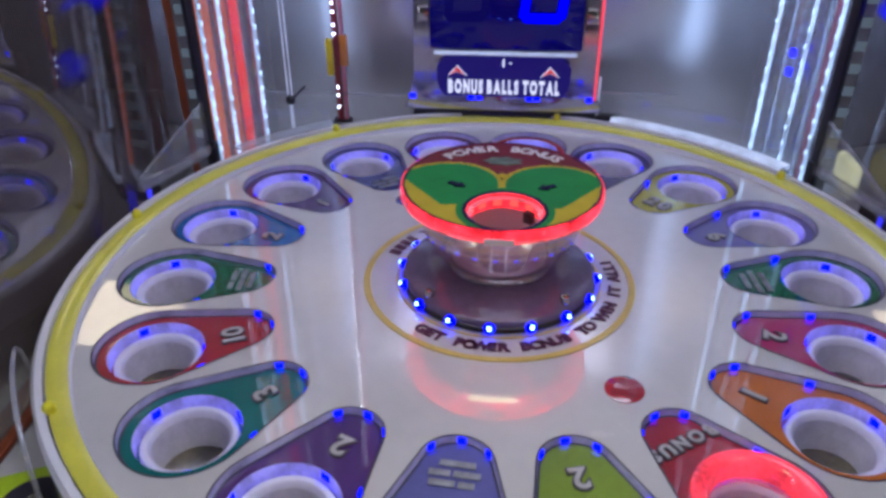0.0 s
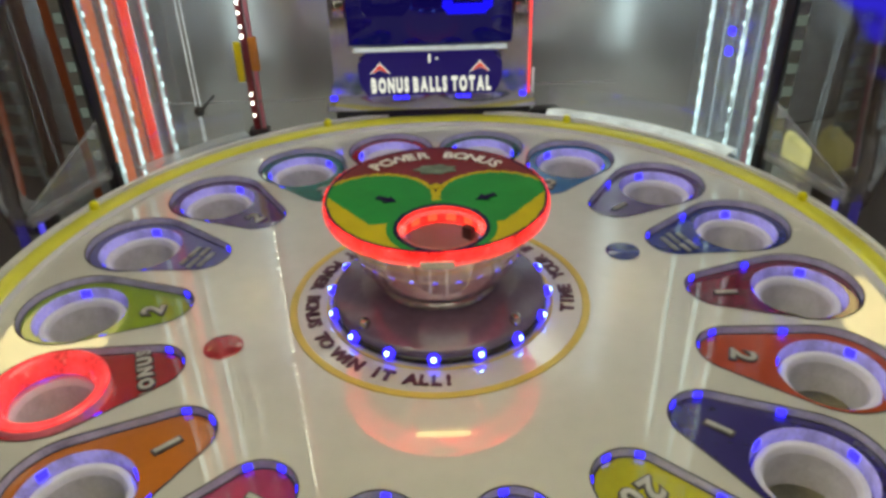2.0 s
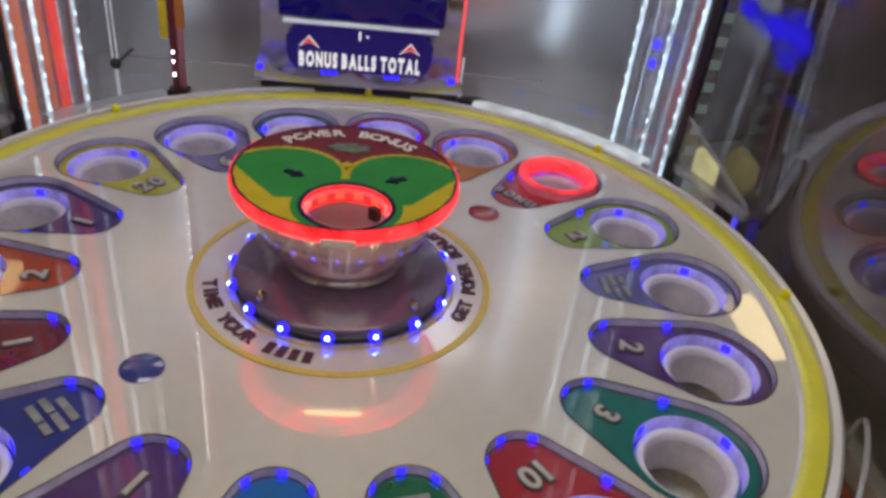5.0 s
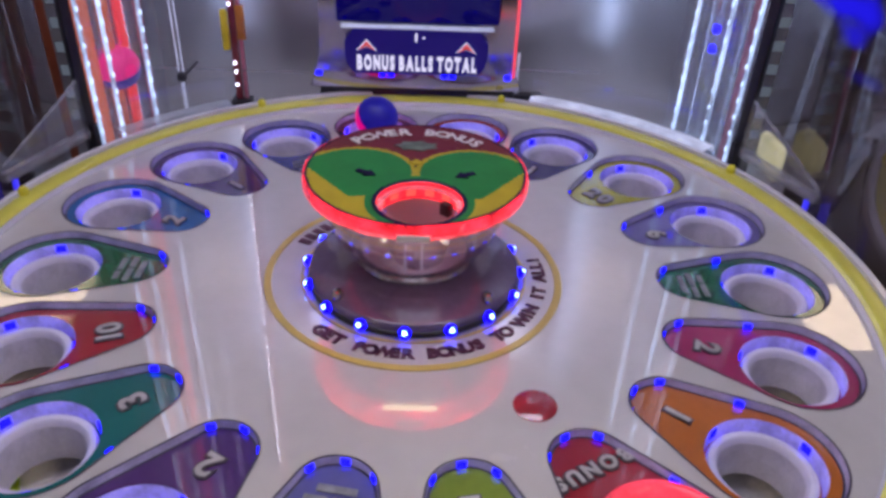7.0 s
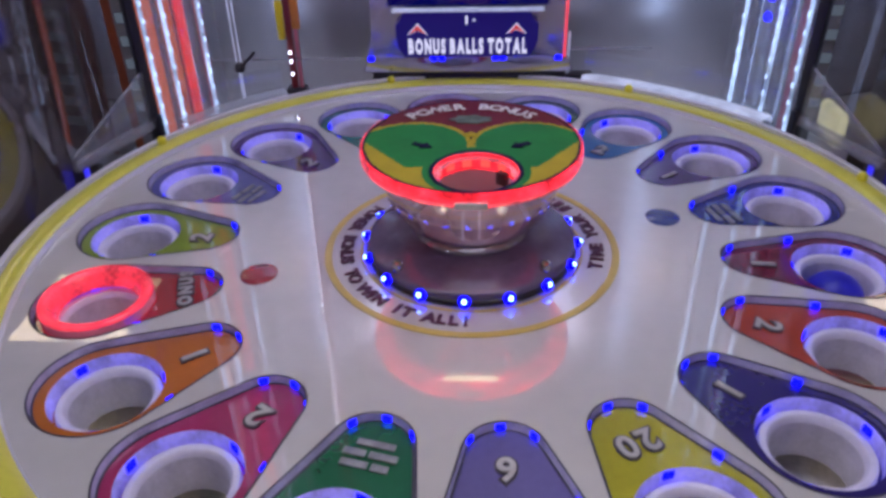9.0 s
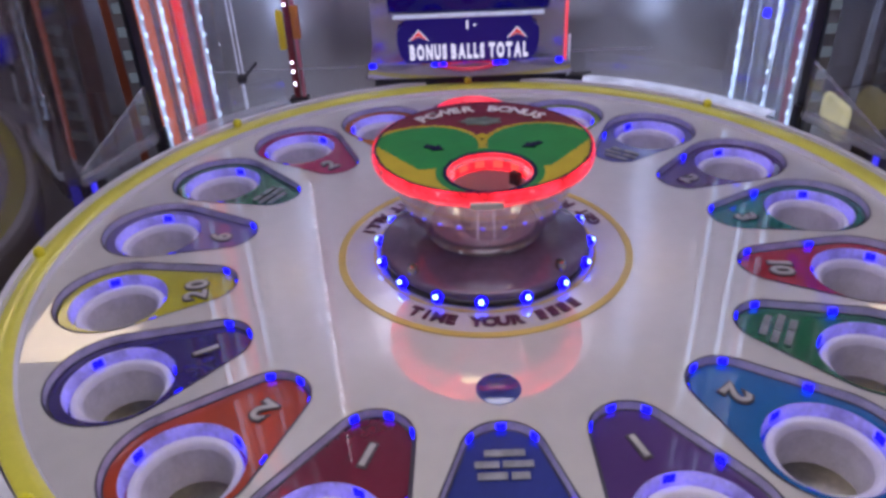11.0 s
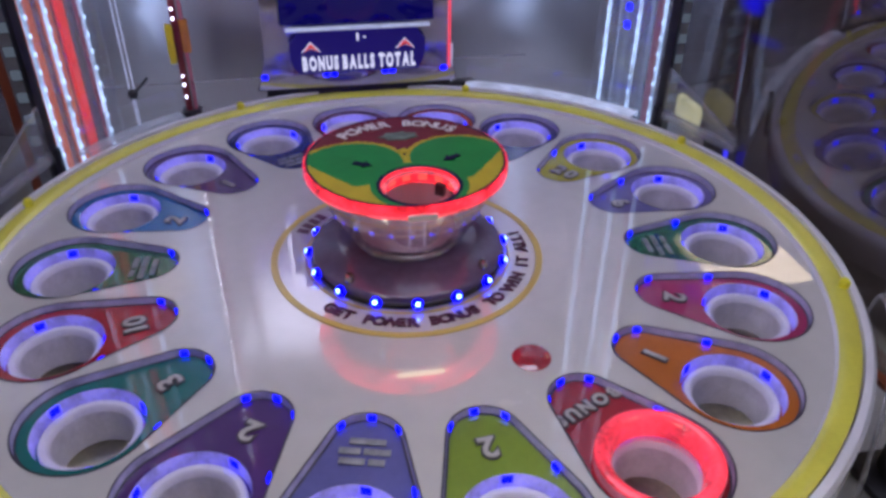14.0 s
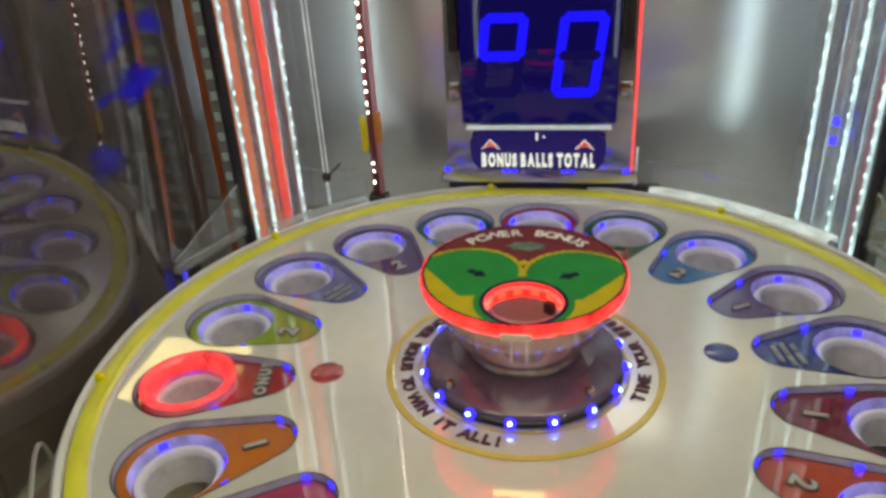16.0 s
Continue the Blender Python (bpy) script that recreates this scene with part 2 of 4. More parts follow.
M_LIP = clear("pink_lip", (0.95, 0.75, 0.80), 0.3, 0.08, 0.42, (0.62, 0.36, 0.44))
M_COLBACK = clear("column_backing", (0.80, 0.82, 0.86), 0.4, 0.10, 0.28, (0.7, 0.72, 0.8))
M_DULLORANGE = mat("dull_orange", (0.30, 0.07, 0.025), 0.4, noise_scale=8, noise_amt=0.3, stretch=(5, 5, 0.6))
M_BOWL = clear("bowl_plastic", (0.93, 0.92, 0.94), 1.0, 0.05, 0.26, (0.85, 0.85, 0.90))
# Pink haze paints the red lamplight caught in the clear shell
M_SHELL = clear("red_lit_shell", (0.93, 0.90, 0.92), 1.2, 0.06, 0.36, (0.90, 0.62, 0.67))
M_CHUTE = clear("chute_plastic", (0.93, 0.90, 0.92), 0.8, 0.06, 0.68, (0.86, 0.80, 0.82))
M_GUARD = clear("guard_lip", (0.92, 0.93, 0.95), 0.6, 0.08, 0.42, (0.74, 0.78, 0.84))
M_MIRROR = dark_mirror("smoked_glass", (0.085, 0.07, 0.066), 0.16, 0.03, 0.45)
# Faint glow put into the print to lift the sign's blue
M_NAVY = mat("glowing_navy_print", (0.012, 0.008, 0.06), 0.4, coat=0.0, noise_scale=20, noise_amt=0.2, emit=(0.03, 0.012, 0.45), strength=0.13)
# Dark glass lifted by a faint added blue glow
M_SCREEN = mat("display_screen", (0.004, 0.003, 0.02), 0.05, coat=0.0, noise_scale=10, noise_amt=0.2, emit=(0.006, 0.003, 0.2), strength=0.22)
M_SEG = glow("blue_segment", (0.0, 0.0, 1.0), 1.0)
# Unlit, yet given the glass's added glow so it blends in
M_SEGOFF = mat("unlit_segment", (0.005, 0.004, 0.032), 0.5, spec=0.1, noise_scale=30, noise_amt=0.2, emit=(0.006, 0.003, 0.2), strength=0.20)
M_WHITEGLOW = glow("lit_lettering", (0.9, 0.88, 1.0), 0.62)
# Red print with a little added glow
M_REDARROW = mat("red_arrow", (0.65, 0.05, 0.05), 0.3, noise_scale=40, noise_amt=0.15, emit=(1, 0.1, 0.08), strength=0.25)
M_ARTRED = mat("crimson_print", (0.15, 0.014, 0.018), 0.5, spec=0.25, noise_scale=25, noise_amt=0.15)
M_ARTGREEN = mat("green_print", (0.015, 0.20, 0.034), 0.5, spec=0.25, noise_scale=25, noise_amt=0.14)
M_ARTYELLOW = mat("yellow_print", (0.48, 0.36, 0.015), 0.5, spec=0.25, noise_scale=25, noise_amt=0.12)
M_ARTNAVY = mat("ink_print", (0.015, 0.010, 0.04), 0.6, spec=0.1, noise_scale=25, noise_amt=0.2)
M_ARTWHITE = mat("cream_print", (0.78, 0.74, 0.66), 0.35, noise_scale=25, noise_amt=0.15)
M_NUM = mat("silver_number", (0.46, 0.45, 0.44), 0.35, noise_scale=40, noise_amt=0.15)
M_WORD = mat("faded_print", (0.24, 0.25, 0.27), 0.4, noise_scale=70, noise_amt=0.5)
M_NUMEDGE = mat("number_shadow", (0.06, 0.05, 0.06), 0.4, noise_scale=40, noise_amt=0.2)
# Stripe colours with added glow, so the panels look brightly lit
M_ORANGE = mat("glowing_orange_panel", (0.75, 0.16, 0.05), 0.3, coat=0.4, noise_scale=5, noise_amt=0.25, stretch=(6, 6, 1), emit=(1, 0.20, 0.06), strength=0.20)
M_RED = mat("glowing_red_panel", (0.72, 0.02, 0.012), 0.28, coat=0.4, noise_scale=6, noise_amt=0.2, emit=(1, 0.04, 0.015), strength=0.55)
M_PINK = mat("pink_panel", (0.60, 0.16, 0.22), 0.3, coat=0.4, noise_scale=6, noise_amt=0.2)
M_REDTHIN = mat("red_edge_light", (0.6, 0.04, 0.05), 0.3, noise_scale=20, noise_amt=0.2, emit=(1, 0.08, 0.10), strength=0.7)
M_MAROON = mat("maroon_strip", (0.20, 0.02, 0.03), 0.3, coat=0.4, noise_scale=20, noise_amt=0.3)
M_TAG = mat("yellow_tag", (0.75, 0.58, 0.02), 0.35, noise_scale=30, noise_amt=0.15)
M_AMBER = mat("amber_acrylic", (0.55, 0.20, 0.04), 0.2, coat=0.5, noise_scale=20, noise_amt=0.2)
M_WALLDK = mat("dark_wall", (0.05, 0.045, 0.05), 0.7, noise_scale=3, noise_amt=0.3, bump=0.2)
M_CARPET = mat("dark_carpet", (0.05, 0.04, 0.06), 0.95, noise_scale=14, noise_amt=0.5, bump=0.5)
M_CEIL = mat("ceiling_tile", (0.16, 0.155, 0.15), 0.9, noise_scale=9, noise_amt=0.15, bump=0.3)
M_CABINET = mat("cabinet_black", (0.03, 0.028, 0.035), 0.3, coat=0.3, noise_scale=6, noise_amt=0.3)
M_WARMLAMP = glow("warm_lamp", (1.0, 0.78, 0.42), 11.0)
M_TOPLAMP = glow("cool_fill", (0.97, 0.96, 1.0), 2.45)
M_BLUELAMP = glow("blue_marquee", (0.04, 0.03, 1.0), 6.0)
# Both rubbers carry added glow, stronger in the magenta
M_BALLBLUE = mat("glowing_blue_rubber", (0.02, 0.02, 0.30), 0.4, noise_scale=30, noise_amt=0.3, emit=(0.02, 0.01, 0.6), strength=0.10)
M_BALLPINK = mat("glowing_magenta_rubber", (0.60, 0.01, 0.16), 0.4, noise_scale=30, noise_amt=0.25, emit=(1, 0.0, 0.22), strength=0.42)


# ---- mesh tools ----
def bm_object(name, bm, material, parent=None, smooth=None):
    me = bpy.data.meshes.new(name)
    bm.normal_update()
    bm.to_mesh(me)
    bm.free()
    for m in (material if isinstance(material, (list, tuple)) else [material]):
        me.materials.append(m)
    if smooth is not None:
        me.shade_smooth()
        me.set_sharp_from_angle(angle=radians(smooth))
    ob = new(name, me)
    ob.parent = parent
    return ob


def part(name, bm, material, parent, label="", smooth=35):
    ob = bm_object(name, bm, material, parent, smooth)
    return tagged(ob, label)


def share(ob, m, parent):
    """Another object on the same mesh, for alike pieces."""
    o = new(ob.name.split(".")[0], ob.data)
    o.parent = parent
    o.matrix_local = m
    if ob.get("label"):
        o["label"] = ob["label"]
    return o


def thing(name, label, category, group="", kind="", at=(0, 0, 0)):
    ob = new(name)
    ob.empty_display_size = 0.02
    ob.location = at
    return tagged(ob, label, category, group, kind)


def box(bm, x0, x1, y0, y1, z0, z1, bevel=0.0, m=None):
    r = bmesh.ops.create_cube(bm, size=1)
    vs = r["verts"]
    for v in vs:
        v.co = Vector((x0 + (v.co.x + 0.5) * (x1 - x0), y0 + (v.co.y + 0.5) * (y1 - y0), z0 + (v.co.z + 0.5) * (z1 - z0)))
    if bevel:
        es = list({e for v in vs for e in v.link_edges})
        r = bmesh.ops.bevel(bm, geom=es, offset=bevel, segments=2, profile=0.5, affect="EDGES")
        vs = list({v for f in r["faces"] for v in f.verts} | {v for v in vs if v.is_valid})
    if m is not None:
        bmesh.ops.transform(bm, matrix=m, verts=vs)
    return vs


def new_box(x0, x1, y0, y1, z0, z1, bevel=0.0, m=None):
    bm = bmesh.new()
    box(bm, x0, x1, y0, y1, z0, z1, bevel, m)
    return bm


def lathe(profile, n=96, a0=0.0, a1=360.0, center=(0, 0)):
    """A body of revolution from (radius, height) points."""
    bm = bmesh.new()
    full = abs(a1 - a0) >= 360
    k = n if full else n + 1
    rings = []
    for r, z in profile:
        rings.append([bm.verts.new((center[0] + r * math.cos(radians(a0 + (a1 - a0) * i / n)), center[1] + r * math.sin(radians(a0 + (a1 - a0) * i / n)), z)) for i in range(k)])
    for a, b in zip(rings, rings[1:]):
        for i in range(n):
            j = (i + 1) % k
            bm.faces.new((a[i], a[j], b[j], b[i]))
    bmesh.ops.recalc_face_normals(bm, faces=bm.faces)
    return bm


def prism(loop, z0, z1, bevel=0.0):
    """An upright prism over a closed 2D outline."""
    bm = bmesh.new()
    lo = [bm.verts.new((x, y, z0)) for x, y in loop]
    hi = [bm.verts.new((x, y, z1)) for x, y in loop]
    n = len(loop)
    bm.faces.new(lo[::-1])
    top = bm.faces.new(hi)
    for i in range(n):
        bm.faces.new((lo[i], lo[(i + 1) % n], hi[(i + 1) % n], hi[i]))
    if bevel:
        bmesh.ops.bevel(bm, geom=list(top.edges), offset=bevel, segments=2, profile=0.5, affect="EDGES")
    bmesh.ops.recalc_face_normals(bm, faces=bm.faces)
    return bm


def band(loop_a, za, loop_b, zb):
    """A ribbon between two outlines with the same number of points."""
    bm = bmesh.new()
    a = [bm.verts.new((x, y, za)) for x, y in loop_a]
    b = [bm.verts.new((x, y, zb)) for x, y in loop_b]
    n = len(a)
    for i in range(n):
        bm.faces.new((a[i], a[(i + 1) % n], b[(i + 1) % n], b[i]))
    return bm


def sheet(loops, z):
    """A flat sheet inside the first outline, with the others cut out of it."""
    bm = bmesh.new()
    edges = []
    for loop in loops:
        vs = [bm.verts.new((x, y, z)) for x, y in loop]
        edges += [bm.edges.new((vs[i], vs[(i + 1) % len(vs)])) for i in range(len(vs))]
    bmesh.ops.triangle_fill(bm, use_beauty=True, use_dissolve=False, edges=edges)
    for f in bm.faces:
        f.normal_update()
        if f.normal.z < 0:
            f.normal_flip()
    return bm


def circle(r, n, cx=0.0, cy=0.0):
    return [(cx + r * math.cos(2 * math.pi * i / n), cy + r * math.sin(2 * math.pi * i / n)) for i in range(n)]


def text_mesh(body, size, depth=0.0006, bold=0.0, align="CENTER", space=1.0):
    cu = bpy.data.curves.new("lettering", "FONT")
    cu.body, cu.size, cu.extrude, cu.offset, cu.space_character = body, size, depth, bold, space
    cu.align_x, cu.align_y, cu.resolution_u = align, "CENTER", 3
    ob = bpy.data.objects.new("lettering", cu)
    scene.collection.objects.link(ob)
    dg = bpy.context.evaluated_depsgraph_get()
    me = bpy.data.meshes.new_from_object(ob.evaluated_get(dg))
    bpy.data.objects.remove(ob)
    return me


def spelled(name, body, size, m, material, parent, depth=0.0006, bold=0.0, gap=0.08, narrow=1.0):
    """Lettering with every character a mesh of its own, centred on m."""
    made, x = [], 0.0
    for ch in body:
        if ch == " ":
            x += size * 0.3 * narrow
            continue
        me = text_mesh(ch, size, depth, bold, "LEFT")
        xs = [v.co.x for v in me.vertices]
        for v in me.vertices:
            v.co.x = (v.co.x - min(xs)) * narrow
        me.materials.clear()
        me.materials.append(material)
        made.append((me, x))
        x += (max(xs) - min(xs)) * narrow + size * gap
    for me, at in made:
        ob = new(name, me)
        ob.parent = parent
        ob.matrix_local = m @ pose(at - (x - size * gap) / 2, 0, 0)


def lettering(name, body, size, m, material, parent, depth=0.0006, bold=0.0, label="", space=1.0):
    me = text_mesh(body, size, depth, bold, space=space)
    me.materials.clear()
    me.materials.append(material)
    ob = new(name, me)
    ob.parent = parent
    ob.matrix_local = m
    return tagged(ob, label)


# ---- plan ----
ZD = 0.90            # top of the turntable
R_POCKET = 0.412     # circle of the pockets
START, SPEED = -56.25, -52.16   # turn of the red dot at 0 s, degrees a second


# ---- setting: room, cabinet ----
def wall(name, x0, x1, y0, y1, z0, z1, material, label):
    ob = bm_object(name, new_box(x0, x1, y0, y1, z0, z1), material)
    return tagged(ob, label, name.split("_")[0], kind="structure")


wall("floor", -3.2, 3.2, -3.2, 3.2, -0.1, 0.0, M_CARPET, "dark patterned arcade carpet")
wall("ceiling", -3.2, 3.2, -3.2, 3.2, 2.9, 3.0, M_CEIL, "dim grey tiled ceiling of the arcade")
wall("wall_north", -3.2, 3.2, 3.1, 3.2, 0.0, 2.9, M_WALLDK, "dark arcade wall behind the machine")
wall("wall_south", -3.2, 3.2, -3.2, -3.1, 0.0, 2.9, M_WALLDK, "dark arcade wall behind the player")
wall("wall_west", -3.2, -3.1, -3.1, 3.1, 0.0, 2.9, M_WALLDK, "dark arcade side wall")
wall("wall_east", 3.1, 3.2, -3.1, 3.1, 0.0, 2.9, M_WALLDK, "dark arcade side wall")


def build_cabinet():
    cab = thing("game_cabinet", "black arcade cabinet with a white playfield deck", "arcade machine")
    part("body", new_box(-0.62, 0.62, -0.64, 0.70, 0.0, 0.782, 0.01), M_CABINET, cab)
    part("deck", new_box(-0.60, 0.60, -0.62, 0.655, 0.785, 0.80, 0.003), M_DECK, cab, "white painted deck under the turntable")
    part("back_plate", new_box(-0.60, 0.60, 0.66, 0.69, 0.80, 2.02, 0.002), M_STEEL, cab, "brushed stainless back plate")
    part("roof", new_box(-0.62, 0.62, -0.45, 0.70, 2.03, 2.08, 0.005), M_CABINET, cab)
    for s in (-1, 1):
        g = part("side_window", new_box(min(s * 0.5425, s * 0.554), max(s * 0.5425, s * 0.554), -0.62, 0.64, 0.805, 2.02, 0.002), M_MIRROR, cab, "smoked side glass that mirrors the playfield")
        part("base_trim", new_box(min(s * 0.528, s * 0.5415), max(s * 0.528, s * 0.5415), -0.61, 0.16, 0.8006, 0.809, 0.002), M_DULLORANGE, cab, "dull orange strip along the foot of the glass")
        part("window_frame", new_box(min(s * 0.572, s * 0.60), max(s * 0.572, s * 0.60), 0.60, 0.65, 0.805, 2.02, 0.003), M_BLACK, g)
    return cab


cabinet = build_cabinet()


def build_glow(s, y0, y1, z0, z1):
    # added sheet, no lamp: it paints blue reflections onto the glass
    g = thing("blue_glow_stand_in", "blotchy glow sheet standing in for blue light in the side glass", "light panel", "blue light panels")
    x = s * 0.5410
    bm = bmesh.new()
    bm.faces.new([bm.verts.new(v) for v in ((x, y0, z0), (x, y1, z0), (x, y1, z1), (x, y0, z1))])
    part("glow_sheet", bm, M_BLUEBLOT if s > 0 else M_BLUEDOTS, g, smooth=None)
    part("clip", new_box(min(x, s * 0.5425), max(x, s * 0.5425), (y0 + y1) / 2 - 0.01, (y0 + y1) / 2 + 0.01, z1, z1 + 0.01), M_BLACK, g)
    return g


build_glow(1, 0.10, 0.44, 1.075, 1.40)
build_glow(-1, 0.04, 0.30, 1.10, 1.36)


def build_lamps():
    # unseen panel added as the playfield's main light
    top = thing("top_fill_lamp", "wide unseen white panel added to light the playfield", "lamp", at=(0, -0.04, 2.0))
    part("housing", new_box(-0.47, 0.47, -0.34, 0.34, 0.0, 0.03, 0.004), M_BLACK, top)
    part("diffuser", new_box(-0.44, 0.44, -0.31, 0.31, -0.012, -0.002, 0.003), M_TOPLAMP, top)
    # unseen blue strip, added only for its tint
    blue = thing("blue_fill_lamp", "unseen blue strip added to tint the playfield", "lamp", at=(0, -0.42, 1.96))
    part("housing", new_box(-0.5, 0.5, -0.03, 0.0, 0.0, 0.06, 0.004), M_BLACK, blue)
    for i in range(9):
        part("bulb", new_box(-0.47 + i * 0.11, -0.41 + i * 0.11, 0.003, 0.012, 0.01, 0.05, 0.003), M_BLUELAMP, blue)
    # rear pair stands where its reflections point; the front pair is an unseen addition
    for x, y in ((-2.05, 2.48), (2.35, 2.55), (-1.5, -1.5), (1.5, -1.5)):
        l = thing("ceiling_lamp", "square warm ceiling panel lamp", "lamp", "ceiling lamps", at=(x, y, 2.87))
        part("frame", new_box(-0.32, 0.32, -0.32, 0.32, 0.0, 0.028, 0.004), M_BLACK, l)
        part("diffuser", new_box(-0.29, 0.29, -0.29, 0.29, -0.012, -0.002, 0.003), M_WARMLAMP, l)


build_lamps()


def build_fill_tube(s):
    # unseen fill light, added to brighten the near playfield and back plate
    f = thing("front_fill_tube", "unseen white tube added at the front corner for light", "lamp", "front LED tubes", at=(s * 0.60, -0.66, 0))
    part("channel", new_box(-0.02, 0.02, -0.02, 0.0, 0.79, 2.0, 0.003), M_BLACK, f)
    part("tube", lathe([(0.014, 0.80), (0.014, 1.9)], 20, center=(0, 0.016)), M_FILLTUBE, f, "glowing white tube")
    return f


for s in (-1, 1):
    build_fill_tube(s)


# ---- the turntable ----
def teardrop(grow=0.0, n=40):
    """Outline of a pocket, about the centre of its hole; its tip points to -x."""
    r1, r2, d = 0.0655 + grow, 0.036 + grow, 0.094
    a = math.acos((r1 - r2) / d)   # half angle of the tangent points, from the tip's side
    pts = []
    for i in range(n + 1):
        t = -(math.pi - a) + 2 * (math.pi - a) * i / n
        pts.append((r1 * math.cos(t), r1 * math.sin(t)))
    for i in range(n // 2 + 1):
        t = (math.pi - a) + 2 * a * i / (n // 2)
        pts.append((-d + r2 * math.cos(t), r2 * math.sin(t)))
    return pts


def place(loop, m):
    return [(v.x, v.y) for v in (m @ Vector((x, y, 0)) for x, y in loop)]


def plate_mat(name, c):
    return mat(name, c, 0.26, coat=1.0, noise_scale=14, noise_amt=0.16, coat_ior=2.0)


C = dict(red=(0.36, 0.018, 0.03), orange=(0.52, 0.15, 0.02), magenta=(0.38, 0.03, 0.12), green=(0.012, 0.13, 0.055), lavender=(0.15, 0.13, 0.33),
         yellow=(0.45, 0.42, 0.02), navy=(0.03, 0.02, 0.16), vermilion=(0.42, 0.055, 0.02), maroon=(0.16, 0.012, 0.035), blue=(0.025, 0.04, 0.24),
         purple=(0.08, 0.03, 0.16), azure=(0.012, 0.13, 0.38), teal=(0.008, 0.15, 0.14), periwinkle=(0.13, 0.13, 0.36), lime=(0.22, 0.32, 0.03))
PLATES = {k: plate_mat(k + "_plate", v) for k, v in C.items()}
# colour and wording of the pockets, one every 20 degrees; None: words too small to read
POCKETS = [("red", "BONUS"), ("orange", "1"), ("magenta", "2"), ("green", None), ("lavender", "6"), ("yellow", "20"), ("navy", "1"), ("vermilion", "2"),
           ("maroon", "1"), ("blue", None), ("purple", "1"), ("azure", "2"), ("green", None), ("red", "10"), ("teal", "3"), ("purple", "2"), ("periwinkle", None), ("lime", "2")]
STEP = 0.0180      # depth of the lit step round each hole
WELL = 0.0080      # depth of the coloured plates under the top


def pocket_pose(i):
    a = 20 * i + 0.8
    return pose(R_POCKET * math.cos(radians(a)), R_POCKET * math.sin(radians(a)), 0, 0, 0, a)


def build_turntable():
    tt = thing("turntable", "round white prize turntable with eighteen coloured pockets", "turntable", at=(0, 0, ZD))
    drops = [place(teardrop(), pocket_pose(i)) for i in range(18)]
    part("top_sheet", sheet([circle(0.498, 160)] + drops, 0.0), M_DISC, tt, "glossy white acrylic top", smooth=None)
    part("rim", lathe([(0.529, -0.03), (0.533, -0.026), (0.533, 0.012), (0.529, 0.0165), (0.5215, 0.0165), (0.5205, 0.002)], 160), M_RIM, tt, "frosted raised rim")
    part("yellow_band", lathe([(0.4985, 0.008), (0.502, 0.0105), (0.506, 0.0125), (0.517, 0.0135), (0.5195, 0.0125), (0.5195, 0.0)], 160), M_YELLOW, tt, "yellow band round the edge")
    part("slope", lathe([(0.4965, 0.0006), (0.4985, 0.0075)], 160), M_RIM, tt)
    part("underside", sheet([circle(0.528, 128), circle(0.10, 48)] + [place(circle(0.0465, 32), pocket_pose(i)) for i in range(18)], -0.03), M_DECK, tt, smooth=None)
    part("inner_band", lathe([(0.1605, 0.0006), (0.1610, 0.0012), (0.1685, 0.0012), (0.1690, 0.0006)], 128), M_GOLD, tt, "mustard ring round the hub")
    part("inner_line", lathe([(0.1245, 0.0006), (0.125, 0.0011), (0.1275, 0.0011), (0.128, 0.0006)], 128), M_GOLD, tt)
    for a, m, name in ((0, PLATES["red"], "red_dot"), (181, PLATES["blue"], "blue_dot")):
        c = (0.242 * math.cos(radians(a)), 0.242 * math.sin(radians(a)))
        part(name, lathe([(0.0, 0.0014), (0.0195, 0.0014), (0.0205, 0.0008), (0.0205, 0.0004)], 48, center=c), m, tt)
    # lettering round the hub, to be read from outside
    def ring_text(body, a0, a1, r, size):
        n = len(body)
        for i, ch in enumerate(body):
            if ch == " ":
                continue
            a = a0 + (a1 - a0) * (i + 0.5) / n
            m = pose(r * math.cos(radians(a)), r * math.sin(radians(a)), 0.0012, 0, 0, a + 90)
            if ch == "#":
                bm = new_box(-0.0045, 0.0045, -0.008, 0.008, -0.0004, 0.0004)
                ob = part("letter_bar", bm, M_TEXT, tt)
                ob.matrix_local = m
            else:
                lettering("letter", ch, size, m, M_TEXT, tt, 0.0004, 0.0011)
    ring_text("GET POWER BONUS TO WIN IT ALL!", -72, 76, 0.1445, 0.0200)
    ring_text("TIME YOUR ####", 146, 220, 0.1445, 0.0200)
    # yellow pegs
    peg = None
    for k in range(8):
        a = radians(45 * k + 1)
        m = pose(0.517 * math.cos(a), 0.517 * math.sin(a), 0.0135)
        if peg is None:
            peg = part("peg", lathe([(0.0, 0.010), (0.004, 0.0095), (0.0065, 0.006), (0.0065, 0.0)], 16), M_PEG, tt, "yellow rim peg")
            peg.matrix_local = m
        else:
            share(peg, m, tt)
    # pockets
    cache = {}
    for i, (colour, word) in enumerate(POCKETS):
        hole = circle(0.0522, 64)
        lit = word == "BONUS"
        pk = part("pocket", sheet([teardrop(0.0), hole], -WELL), PLATES[colour], tt, colour + " pocket plate", smooth=None)
        pk.matrix_local = pocket_pose(i)
        if i == 0:
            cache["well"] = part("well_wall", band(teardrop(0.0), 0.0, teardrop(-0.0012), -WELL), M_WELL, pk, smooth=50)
            cache["groove"] = part("groove", band(teardrop(0.0015), 0.0006, teardrop(-0.0003), 0.0006), M_GROOVESHADE, pk, smooth=None)
            # dark ribbon painting the shade at the wall's foot
            cache["foot"] = part("shadow_line", band(teardrop(-0.0012), -WELL + 0.0006, teardrop(-0.0032), -WELL + 0.0006), M_GROOVESHADE, pk, smooth=None)
